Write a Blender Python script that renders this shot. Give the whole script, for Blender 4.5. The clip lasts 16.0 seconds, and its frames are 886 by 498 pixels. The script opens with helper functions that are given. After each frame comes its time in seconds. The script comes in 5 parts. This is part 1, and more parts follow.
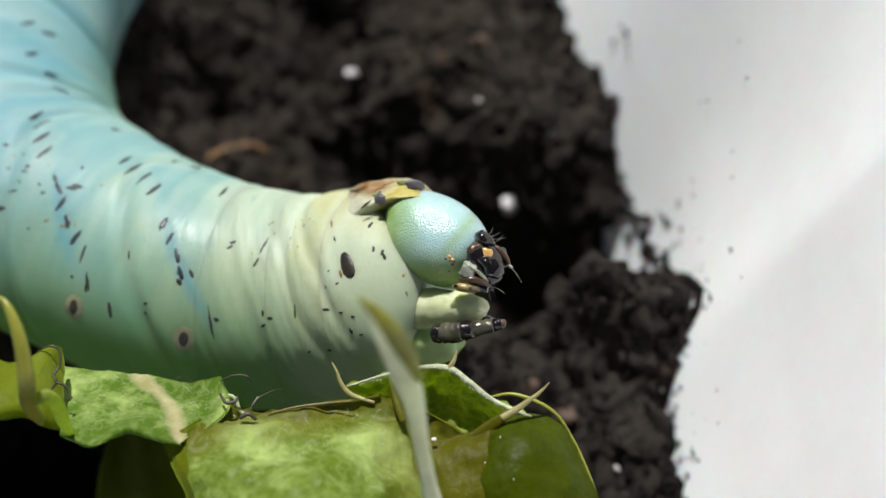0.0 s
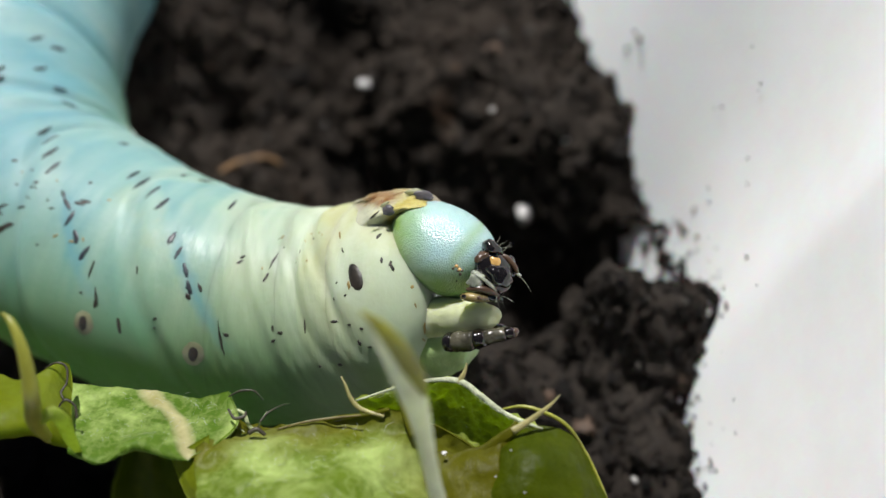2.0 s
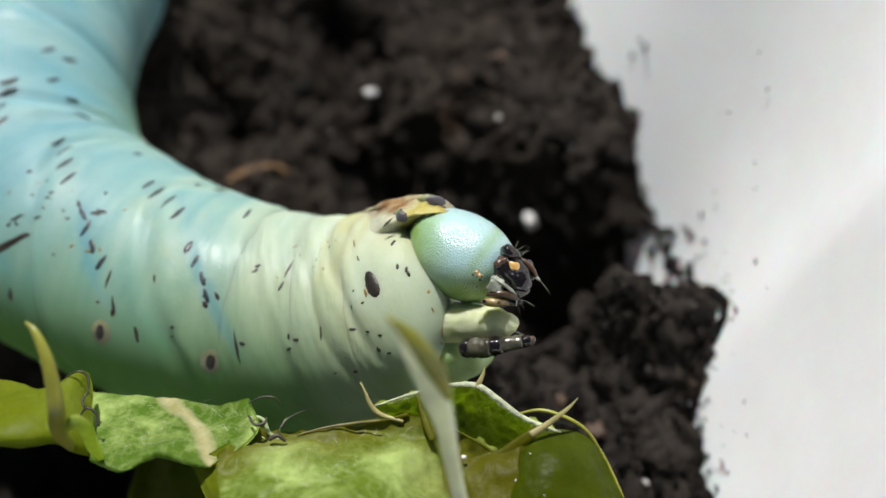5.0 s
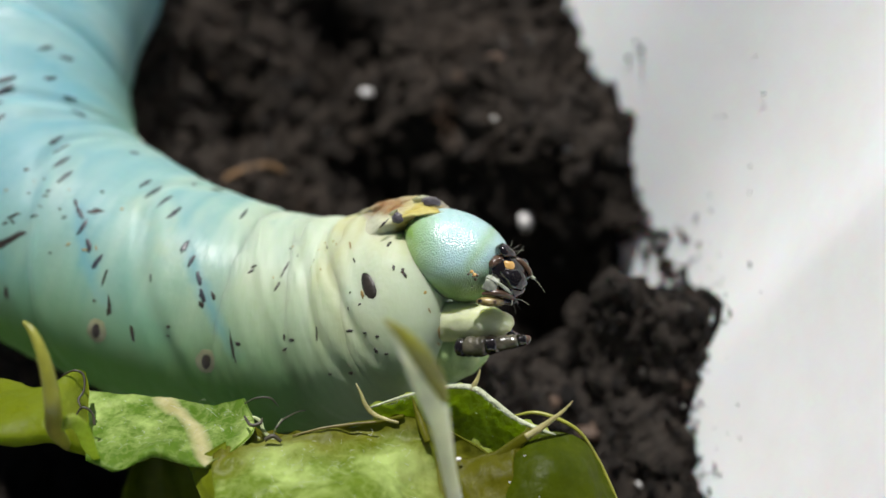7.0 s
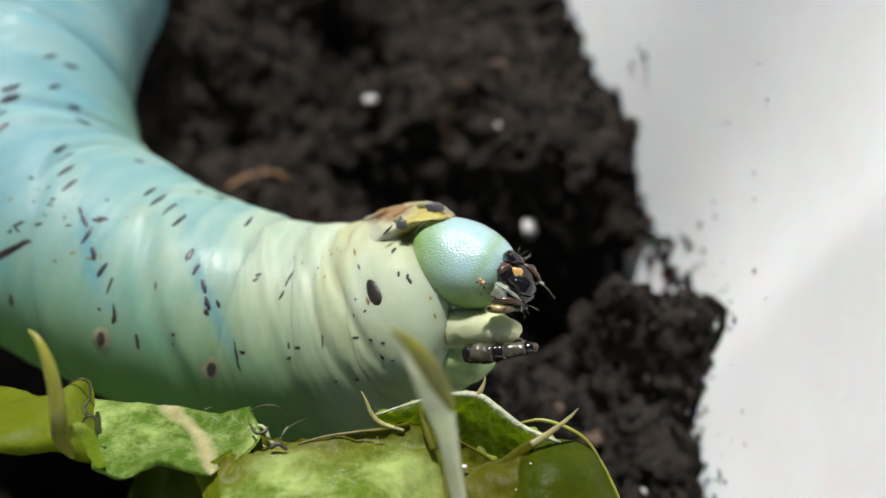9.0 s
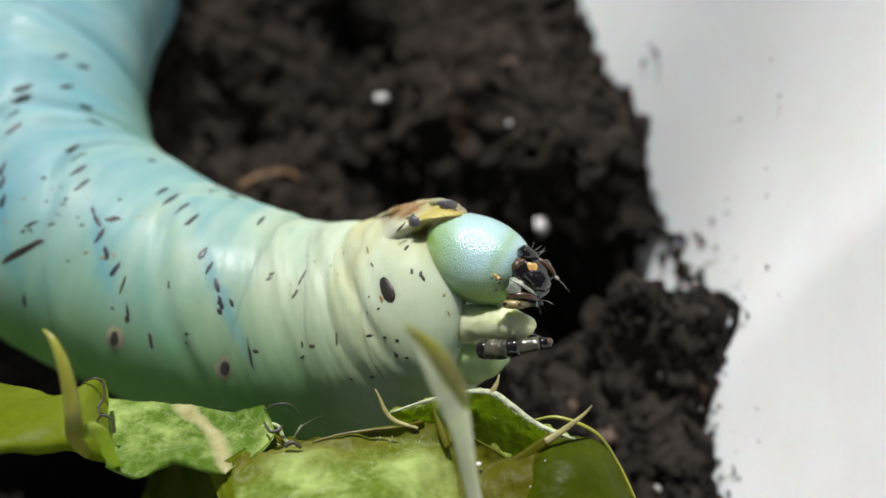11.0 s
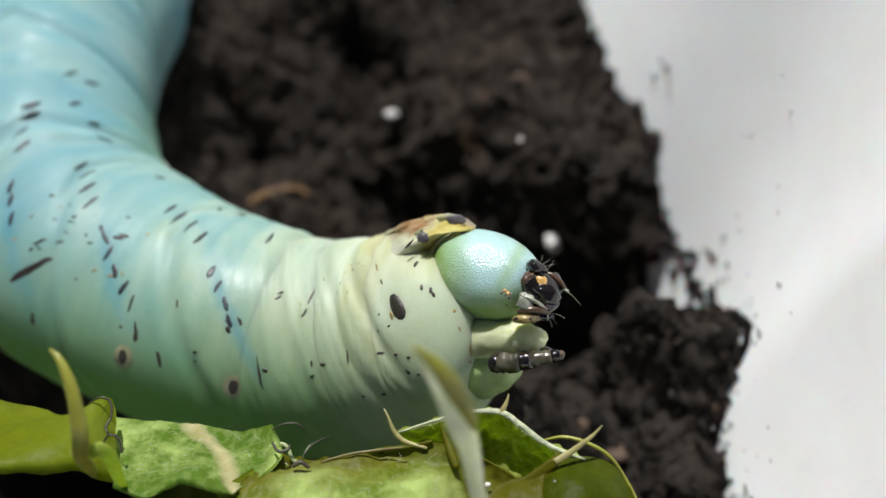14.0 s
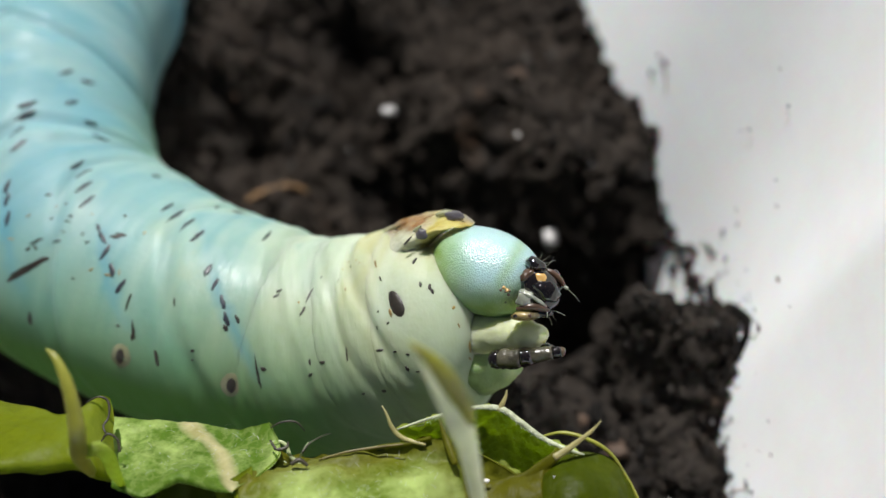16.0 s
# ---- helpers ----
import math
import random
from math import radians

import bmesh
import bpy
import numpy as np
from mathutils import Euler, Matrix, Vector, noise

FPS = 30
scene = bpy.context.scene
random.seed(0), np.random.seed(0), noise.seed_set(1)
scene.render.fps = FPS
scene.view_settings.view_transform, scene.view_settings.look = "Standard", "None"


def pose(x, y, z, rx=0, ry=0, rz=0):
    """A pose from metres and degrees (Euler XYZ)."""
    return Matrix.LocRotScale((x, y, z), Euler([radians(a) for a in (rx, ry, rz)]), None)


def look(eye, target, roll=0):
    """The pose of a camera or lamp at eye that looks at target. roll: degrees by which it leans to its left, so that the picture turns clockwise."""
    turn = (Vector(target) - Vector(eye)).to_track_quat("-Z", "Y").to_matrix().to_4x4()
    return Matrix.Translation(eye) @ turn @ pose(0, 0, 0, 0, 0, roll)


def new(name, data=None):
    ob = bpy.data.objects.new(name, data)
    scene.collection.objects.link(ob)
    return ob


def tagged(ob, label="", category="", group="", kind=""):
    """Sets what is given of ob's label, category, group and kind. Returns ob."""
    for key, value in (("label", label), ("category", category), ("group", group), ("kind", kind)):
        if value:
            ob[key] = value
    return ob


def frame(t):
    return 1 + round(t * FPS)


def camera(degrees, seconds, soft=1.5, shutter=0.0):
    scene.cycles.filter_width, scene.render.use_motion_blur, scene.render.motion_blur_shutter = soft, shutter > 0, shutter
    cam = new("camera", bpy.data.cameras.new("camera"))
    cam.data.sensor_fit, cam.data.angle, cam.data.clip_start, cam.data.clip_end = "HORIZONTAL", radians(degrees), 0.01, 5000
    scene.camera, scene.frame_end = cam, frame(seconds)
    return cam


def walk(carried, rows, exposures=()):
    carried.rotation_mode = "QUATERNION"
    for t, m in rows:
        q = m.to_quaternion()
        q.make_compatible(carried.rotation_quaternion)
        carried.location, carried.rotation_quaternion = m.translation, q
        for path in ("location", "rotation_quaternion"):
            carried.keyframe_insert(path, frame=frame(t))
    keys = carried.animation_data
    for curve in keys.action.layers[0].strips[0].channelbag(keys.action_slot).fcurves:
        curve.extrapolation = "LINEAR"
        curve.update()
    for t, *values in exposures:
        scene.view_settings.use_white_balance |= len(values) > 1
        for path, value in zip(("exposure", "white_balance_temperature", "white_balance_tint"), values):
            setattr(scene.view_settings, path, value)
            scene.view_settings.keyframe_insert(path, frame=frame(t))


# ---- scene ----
MM = 0.001
cam = camera(28.0, 16.0, soft=1.5)
cam.data.dof.use_dof = True
cam.data.dof.focus_distance = 0.107
cam.data.dof.aperture_fstop = 24.0
walk(cam, [
    (0, pose(0.00804, -0.06522, 0.11634, 31.867, 6.816, 0.047)),
    (0.5, pose(0.00952, -0.06466, 0.11565, 31.868, 7.486, -0.026)),
    (1, pose(0.00922, -0.06447, 0.11540, 31.969, 7.696, 0.093)),
    (1.5, pose(0.00934, -0.06435, 0.11526, 31.967, 8.048, 0.001)),
    (2, pose(0.00950, -0.06449, 0.11530, 32.147, 8.141, 0.070)),
    (2.5, pose(0.00986, -0.06460, 0.11547, 32.117, 8.358, -0.237)),
    (3, pose(0.00956, -0.06492, 0.11607, 32.138, 8.339, -0.387)),
    (3.5, pose(0.00907, -0.06517, 0.11630, 32.251, 7.939, -0.558)),
    (4, pose(0.00795, -0.06504, 0.11617, 32.323, 7.924, -0.716)),
    (6.5, pose(0.00727, -0.06540, 0.11691, 32.226, 7.558, -0.609)),
    (7, pose(0.00714, -0.06497, 0.11695, 32.187, 7.363, -0.499)),
    (7.5, pose(0.00708, -0.06516, 0.11716, 32.213, 7.363, -0.601)),
    (8, pose(0.00673, -0.06485, 0.11714, 32.308, 7.361, -0.553)),
    (8.5, pose(0.00661, -0.06476, 0.11724, 32.361, 7.262, -0.598)),
    (9, pose(0.00688, -0.06486, 0.11710, 32.336, 7.447, -0.608)),
    (11.5, pose(0.00660, -0.06502, 0.11700, 32.300, 8.067, -0.833)),
    (12, pose(0.00704, -0.06538, 0.11662, 32.266, 8.369, -1.034)),
    (12.5, pose(0.00676, -0.06507, 0.11675, 32.323, 8.394, -0.906)),
    (13, pose(0.00757, -0.06501, 0.11682, 32.401, 8.196, -0.729)),
    (13.5, pose(0.00664, -0.06449, 0.11685, 32.572, 8.283, -0.556)),
    (14, pose(0.00688, -0.06422, 0.11677, 32.685, 8.226, -0.461)),
    (14.5, pose(0.00679, -0.06442, 0.11678, 32.767, 8.216, -0.556)),
    (15, pose(0.00717, -0.06436, 0.11655, 32.772, 8.210, -0.547)),
    (15.5, pose(0.00712, -0.06421, 0.11643, 32.675, 8.337, -0.719)),
    (16, pose(0.00712, -0.06415, 0.11644, 32.562, 8.525, -0.816)),
])

# ---- light ----
SUN_FROM = Vector((0.0, 0.45, 0.89)).normalized()
world = bpy.data.worlds.new("sky")
world.use_nodes = True
scene.world = world
sky = world.node_tree.nodes.new("ShaderNodeTexSky")
sky.sky_type = "NISHITA"
sky.sun_disc = False
sky.sun_elevation = math.asin(SUN_FROM.z)
sky.sun_rotation = math.atan2(SUN_FROM.x, SUN_FROM.y)
background = world.node_tree.nodes["Background"]
background.inputs["Strength"].default_value = 0.030
world.node_tree.links.new(sky.outputs["Color"], background.inputs["Color"])
sun = new("sun", bpy.data.lights.new("sun", "SUN"))
sun.data.energy = 5.0
sun.data.angle = radians(0.6)
sun.data.color = (1.0, 0.975, 0.955)
sun.matrix_world = look(SUN_FROM * 2, (0, 0, 0))
scene.view_settings.exposure = 0.24


# ---- materials ----
class Nodes:
    """A small writer of shader nodes."""

    def __init__(self, name):
        self.material = bpy.data.materials.new(name)
        self.material.use_nodes = True
        self.tree = self.material.node_tree
        self.shader = self.tree.nodes["Principled BSDF"]
        self.out = self.tree.nodes["Material Output"]

    def node(self, kind, **inputs):
        n = self.tree.nodes.new(kind)
        for key, value in inputs.items():
            self.put(n, key.replace("_", " "), value)
        return n

    def put(self, n, key, value):
        socket = n.inputs[int(key)] if str(key).isdigit() else n.inputs[key]
        if isinstance(value, bpy.types.NodeSocket):
            self.tree.links.new(value, socket)
        else:
            socket.default_value = value

    def math(self, operation, a, b=0.0, c=0.0):
        n = self.tree.nodes.new("ShaderNodeMath")
        n.operation = operation
        for k, v in enumerate((a, b, c)):
            self.put(n, k, v)
        return n.outputs[0]

    def coords(self, which="Object"):
        return self.tree.nodes.new("ShaderNodeTexCoord").outputs[which]

    def noise(self, scale, detail=4.0, rough=0.55, at=None, out="Fac"):
        n = self.node("ShaderNodeTexNoise", Scale=scale, Detail=detail, Roughness=rough)
        self.put(n, "Vector", at if at is not None else self.coords())
        return n.outputs[out]

    def ramp(self, value, *stops):
        n = self.tree.nodes.new("ShaderNodeValToRGB")
        self.put(n, "Fac", value)
        e = n.color_ramp.elements
        while len(e) < len(stops):
            e.new(0.5)
        for k, (at, col) in enumerate(stops):
            e[k].position = at
            e[k].color = (*col, 1) if isinstance(col, tuple) else (col, col, col, 1)
        return n.outputs["Color"]

    def mix(self, fac, a, b, mode="MIX"):
        n = self.tree.nodes.new("ShaderNodeMix")
        n.data_type, n.blend_type = "RGBA", mode
        self.put(n, 0, fac)
        self.put(n, 6, (*a, 1) if isinstance(a, tuple) else a)
        self.put(n, 7, (*b, 1) if isinstance(b, tuple) else b)
        return n.outputs[2]

    def bump(self, height, strength, distance):
        n = self.node("ShaderNodeBump", Height=height, Strength=strength, Distance=distance)
        return n.outputs["Normal"]

    def set(self, **inputs):
        for key, value in inputs.items():
            self.put(self.shader, key.replace("_", " "), (*value, 1) if isinstance(value, tuple) and len(value) == 3 else value)
        return self.material


def plain(name, color, rough=0.4, vary=0.25, scale=900.0, bump=0.00006, metal=0.0, sss=0.0, coat=0.0):
    """A surface of one pigment with fine mottling and relief."""
    n = Nodes(name)
    dark = tuple(c * (1 - vary) for c in color)
    light = tuple(min(1.0, c * (1 + vary)) for c in color)
    n.set(Base_Color=n.ramp(n.noise(scale, 5), (0.3, dark), (0.7, light)), Metallic=metal, Coat_Weight=coat,
          Roughness=n.math("MULTIPLY_ADD", n.noise(scale * 2.3, 3), 0.25, rough - 0.12), Subsurface_Weight=sss,
          Normal=n.bump(n.noise(scale * 1.7, 4), 0.5, bump))
    if sss:
        n.shader.inputs["Subsurface Radius"].default_value = (1.0, 1.0, 0.6)
        n.shader.inputs["Subsurface Scale"].default_value = 0.0009
    return n.material


def skin_material():
    """Turquoise hind part paling to cream at the thorax, blue slanting streaks, belly greened by painted shade and leaf
    bounce; u runs in mm, v round the body.
    """
    n = Nodes("caterpillar_skin")
    uv = n.tree.nodes.new("ShaderNodeSeparateXYZ")
    n.put(uv, 0, n.coords("UV"))
    u, v = uv.outputs[0], uv.outputs[1]
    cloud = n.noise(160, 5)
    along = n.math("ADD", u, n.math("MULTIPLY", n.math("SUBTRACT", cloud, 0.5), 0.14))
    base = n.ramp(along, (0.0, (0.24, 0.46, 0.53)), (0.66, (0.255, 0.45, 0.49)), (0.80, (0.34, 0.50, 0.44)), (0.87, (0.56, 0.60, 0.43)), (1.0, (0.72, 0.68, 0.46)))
    blotch = n.ramp(n.noise(210, 6, 0.6), (0.42, 0.0), (0.68, 0.3))
    base = n.mix(blotch, base, (0.416, 0.504, 0.440))
    straw = n.ramp(n.noise(290, 5, 0.65), (0.56, 0.0), (0.74, 0.45))
    base = n.mix(n.math("MULTIPLY", straw, n.ramp(u, (0.66, 0.15), (0.9, 1.0))), base, (0.480, 0.456, 0.216))
    place = n.math("ADD", n.math("SUBTRACT", u, n.math("MULTIPLY", v, 0.33)), n.math("MULTIPLY", n.math("SUBTRACT", n.noise(190, 3), 0.5), 0.03))
    turn = n.math("FRACT", n.math("MULTIPLY_ADD", place, 12.5, 10.15))
    rear = n.ramp(u, (0.84, 1.0), (0.90, 0.0))
    base = n.mix(n.math("MULTIPLY", n.ramp(turn, (0.0, 0.45), (0.5, 0.0), (0.9, 0.0), (1.0, 0.45)), rear), base, (0.17, 0.37, 0.42))
    base = n.mix(n.math("MULTIPLY", n.ramp(turn, (0.42, 0.0), (0.76, 0.15), (0.98, 0.0)), rear), base, (0.46, 0.48, 0.34))
    base = n.mix(n.math("MULTIPLY", n.ramp(n.noise(120, 4, 0.6), (0.5, 0.0), (0.68, 0.6)), n.ramp(u, (0.84, 0.2), (0.93, 1.0))), base, (0.54, 0.50, 0.26))
    base = n.mix(n.math("MULTIPLY", n.ramp(n.noise(95, 3), (0.46, 0.0), (0.66, 0.5)), n.ramp(u, (0.82, 1.0), (0.90, 0.25))), base, (0.28, 0.45, 0.40))
    yoke = n.math("MULTIPLY", n.math("MULTIPLY", n.ramp(along, (0.925, 0.0), (0.95, 1.0)), n.ramp(along, (0.955, 1.0), (0.985, 0.35))), n.ramp(v, (0.02, 0.95), (0.17, 0.35), (0.26, 0.0)))
    base = n.mix(n.math("MULTIPLY", yoke, n.ramp(n.noise(330, 5, 0.6), (0.3, 0.45), (0.62, 1.0))), base, (0.60, 0.54, 0.27))
    ringed = n.node("ShaderNodeCombineXYZ", X=n.math("MULTIPLY", u, 52.0), Y=n.math("MULTIPLY", v, 4.0))
    band = n.ramp(n.noise(1.0, 1.6, 0.5, ringed.outputs[0]), (0.42, 0.0), (0.66, 0.45))
    base = n.mix(n.math("MULTIPLY", band, n.ramp(u, (0.7, 0.25), (0.86, 1.0))), base, (0.76, 0.78, 0.62))
    # Dark green below stands for shade and light bounced off the leaf.
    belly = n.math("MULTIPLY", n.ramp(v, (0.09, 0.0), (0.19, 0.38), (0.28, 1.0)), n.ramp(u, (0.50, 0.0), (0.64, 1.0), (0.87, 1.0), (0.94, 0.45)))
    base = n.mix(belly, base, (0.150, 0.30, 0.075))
    base = n.mix(n.math("MULTIPLY", n.ramp(along, (0.965, 0.0), (1.0, 0.6)), n.ramp(n.noise(240, 5, 0.6), (0.35, 0.3), (0.65, 1.0))), base, (0.70, 0.78, 0.66))
    for u0, v0, u1, v1 in STREAKS:
        k = n.math("DIVIDE", n.math("SUBTRACT", v, v0), v1 - v0)
        off = n.math("ABSOLUTE", n.math("ADD", n.math("MULTIPLY", n.math("SUBTRACT", n.noise(600, 4), 0.5), 0.020), n.math("SUBTRACT", u, n.math("MULTIPLY_ADD", k, u1 - u0, u0))))
        line = n.math("SUBTRACT", 1.0, n.math("MINIMUM", n.math("DIVIDE", off, 0.008), 1.0))
        ends = n.math("MAXIMUM", n.math("MULTIPLY", n.math("MULTIPLY", k, n.math("SUBTRACT", 1.0, k)), 4.0), 0.0)
        base = n.mix(n.math("MULTIPLY", n.math("MULTIPLY", line, ends), 0.36), base, (0.12, 0.36, 0.50))
    base = n.mix(1.0, base, (0.63, 0.70, 0.71), "MULTIPLY")
    base = n.node("ShaderNodeHueSaturation", Saturation=1.07, Color=base).outputs[0]
    fine = n.noise(1500, 5)
    stretch = n.node("ShaderNodeCombineXYZ", X=n.math("MULTIPLY", u, 100.0), Y=n.math("MULTIPLY", v, 10.0))
    lines = n.math("ADD", n.math("MULTIPLY", n.noise(420, 3), 0.6), n.noise(1.0, 4, 0.6, stretch.outputs[0]))
    n.set(Base_Color=base, Roughness=n.math("ADD", n.math("MULTIPLY", fine, 0.2), n.ramp(n.noise(230, 5, 0.6), (0.35, 0.30), (0.65, 0.58))), Subsurface_Weight=0.6, Coat_Weight=0.05, Coat_Roughness=0.35,
          Specular_IOR_Level=0.24, Normal=n.bump(n.math("ADD", n.math("MULTIPLY", fine, 0.3), lines), 0.55, 0.00017))
    n.shader.inputs["Subsurface Radius"].default_value = (0.8, 1.0, 0.75)
    n.shader.inputs["Subsurface Scale"].default_value = 0.0017
    return n.material


def head_material():
    n = Nodes("head_shell")
    grain = n.node("ShaderNodeTexVoronoi", Scale=9500.0, Vector=n.coords()).outputs["Distance"]
    uv = n.tree.nodes.new("ShaderNodeSeparateXYZ")
    n.put(uv, 0, n.coords("UV"))
    cloud = n.math("MULTIPLY_ADD", n.noise(300, 3), 0.16, -0.08)
    back = n.ramp(n.math("ADD", uv.outputs[0], cloud), (0.10, 1.0), (0.40, 0.0))
    under = n.ramp(n.math("ADD", uv.outputs[1], cloud), (0.55, 0.0), (0.78, 1.0))
    stripe = n.ramp(n.math("MULTIPLY", n.math("ADD", n.math("MULTIPLY_ADD", uv.outputs[1], 0.75, uv.outputs[0]), cloud), 0.5), (0.47, 0.0), (0.52, 0.55), (0.57, 0.0))
    tint = n.mix(n.math("MAXIMUM", n.math("MAXIMUM", back, under), stripe), (0.36, 0.54, 0.54), (0.22, 0.36, 0.09))
    tint = n.mix(n.ramp(n.noise(1400, 3), (0.4, 0.0), (0.7, 0.25)), tint, (0.42, 0.56, 0.46))
    n.set(Base_Color=tint, Roughness=0.30, Subsurface_Weight=0.5, Specular_IOR_Level=0.9, Normal=n.bump(grain, 0.8, 0.00004))
    n.shader.inputs["Subsurface Radius"].default_value = (0.7, 1.0, 0.7)
    n.shader.inputs["Subsurface Scale"].default_value = 0.0008
    return n.material


def collar_material():
    """Translucent horn: creamy behind, yellow beside the head, with brown and smoky smears along the crest."""
    n = Nodes("collar_shield_horn")
    uv = n.tree.nodes.new("ShaderNodeSeparateXYZ")
    n.put(uv, 0, n.coords("UV"))
    drift = n.math("MULTIPLY_ADD", n.noise(330, 5, 0.65), 0.5, -0.25)
    u, v = n.math("ADD", uv.outputs[0], drift), n.math("ADD", uv.outputs[1], drift)
    horn = n.ramp(n.noise(420, 5, 0.6), (0.32, (0.40, 0.29, 0.04)), (0.60, (0.50, 0.46, 0.16)))
    color = n.mix(n.ramp(u, (0.42, 0.0), (0.62, 1.0)), (0.52, 0.52, 0.33), horn)
    smear = n.math("MULTIPLY", n.ramp(v, (0.38, 1.0), (0.52, 0.0)), n.ramp(u, (0.08, 0.0), (0.2, 1.0), (0.42, 1.0), (0.56, 0.0)))
    color = n.mix(n.math("MULTIPLY", smear, n.ramp(n.noise(700, 4), (0.3, 0.45), (0.6, 0.95))), color, (0.21, 0.085, 0.02))
    crest = n.math("MULTIPLY", n.ramp(v, (0.30, 1.0), (0.42, 0.0)), n.ramp(u, (0.55, 0.0), (0.7, 0.8)))
    color = n.mix(crest, color, (0.17, 0.15, 0.14))
    color = n.mix(n.ramp(n.noise(900, 4, 0.65), (0.60, 0.0), (0.70, 0.7)), color, (0.10, 0.075, 0.03))
    n.set(Base_Color=color, Roughness=n.ramp(n.noise(900, 3), (0.3, 0.2), (0.7, 0.5)), Subsurface_Weight=0.35,
          Normal=n.bump(n.math("ADD", n.noise(650, 5, 0.6), n.math("MULTIPLY", n.noise(2200, 3), 0.4)), 0.8, 0.0002))
    n.shader.inputs["Subsurface Radius"].default_value = (1.0, 0.9, 0.4)
    n.shader.inputs["Subsurface Scale"].default_value = 0.0012
    return n.material


def leaf_material(name, green, pale, fuzz, glow=0.45, rib=None, olive=False):
    """A thin leaf that lets light through, with fine netted veins and pale downy hairs."""
    n = Nodes(name)
    at = n.coords()
    cloud = n.noise(130, 4)
    color = n.ramp(cloud, (0.3, green), (0.75, pale))
    vein = n.noise(480, 6, 0.7)
    color = n.mix(n.ramp(n.noise(1100, 5, 0.7), (0.4, 0.0), (0.7, 0.45)), color, pale)
    color = n.mix(n.ramp(n.noise(260, 6, 0.7), (0.5, 0.0), (0.75, 0.6)), color, tuple(c * 0.45 for c in green))
    downy = n.ramp(n.noise(150, 7, 0.66), (0.50, 0.0), (0.64, 0.8))
    color = n.mix(n.math("MULTIPLY", downy, fuzz), color, (0.46, 0.56, 0.20))
    net = n.node("ShaderNodeTexVoronoi", Scale=620.0, Vector=n.mix(0.005, at, n.noise(520, 5, 0.7, out="Color")))
    net.feature = "DISTANCE_TO_EDGE"
    color = n.mix(n.math("MULTIPLY", n.ramp(net.outputs["Distance"], (0.0, 0.22), (0.16, 0.0)), fuzz), color, (0.45, 0.52, 0.20))
    if olive:
        uv = n.tree.nodes.new("ShaderNodeSeparateXYZ")
        n.put(uv, 0, n.coords("UV"))
        sway = n.math("MULTIPLY_ADD", n.noise(190, 5, 0.6), 0.5, -0.25)
        top = n.ramp(n.math("ADD", uv.outputs[1], sway), (0.12, 1.0), (0.36, 0.0))
        fore = n.ramp(n.math("ADD", uv.outputs[0], sway), (0.62, 0.0), (0.80, 1.0))
        rim = n.math("MAXIMUM", top, fore)
        color = n.mix(n.math("MULTIPLY", rim, 0.85), color, n.ramp(vein, (0.35, (0.085, 0.085, 0.004)), (0.65, (0.17, 0.165, 0.014))))
    ridge = 0.0
    if rib:
        uv = n.tree.nodes.new("ShaderNodeSeparateXYZ")
        n.put(uv, 0, n.coords("UV"))
        u, v = uv.outputs[0], uv.outputs[1]
        wave = n.math("MULTIPLY", n.math("SUBTRACT", n.noise(500, 4), 0.5), 0.03)
        off = n.math("ABSOLUTE", n.math("ADD", wave, n.math("SUBTRACT", u, n.math("MULTIPLY_ADD", v, n.math("MULTIPLY_ADD", v, rib[2], rib[1]), rib[0]))))
        wide = n.math("MULTIPLY_ADD", v, rib[4] - rib[3], rib[3])
        ridge = n.math("SUBTRACT", 1.0, n.math("MINIMUM", n.math("POWER", n.math("DIVIDE", off, wide), 2.0), 1.0))
        straw = n.ramp(n.noise(900, 5, 0.7), (0.35, (0.38, 0.35, 0.16)), (0.7, (0.54, 0.50, 0.31)))
        color = n.mix(ridge, color, straw)
    normal = n.bump(n.math("ADD", n.math("MULTIPLY_ADD", ridge, 0.9, n.math("MULTIPLY", vein, -0.6)), n.noise(900, 4)), 0.7, 0.00018)
    n.set(Base_Color=color, Roughness=0.42, Normal=normal, Specular_IOR_Level=0.11)
    thin = n.node("ShaderNodeBsdfTranslucent", Color=n.mix(1.0, color, (1.8, 2.0, 0.5), "MULTIPLY"), Normal=normal)
    both = n.node("ShaderNodeMixShader", Fac=glow)
    n.tree.links.new(n.shader.outputs[0], both.inputs[1])
    n.tree.links.new(thin.outputs[0], both.inputs[2])
    n.tree.links.new(both.outputs[0], n.out.inputs["Surface"])
    return n.material


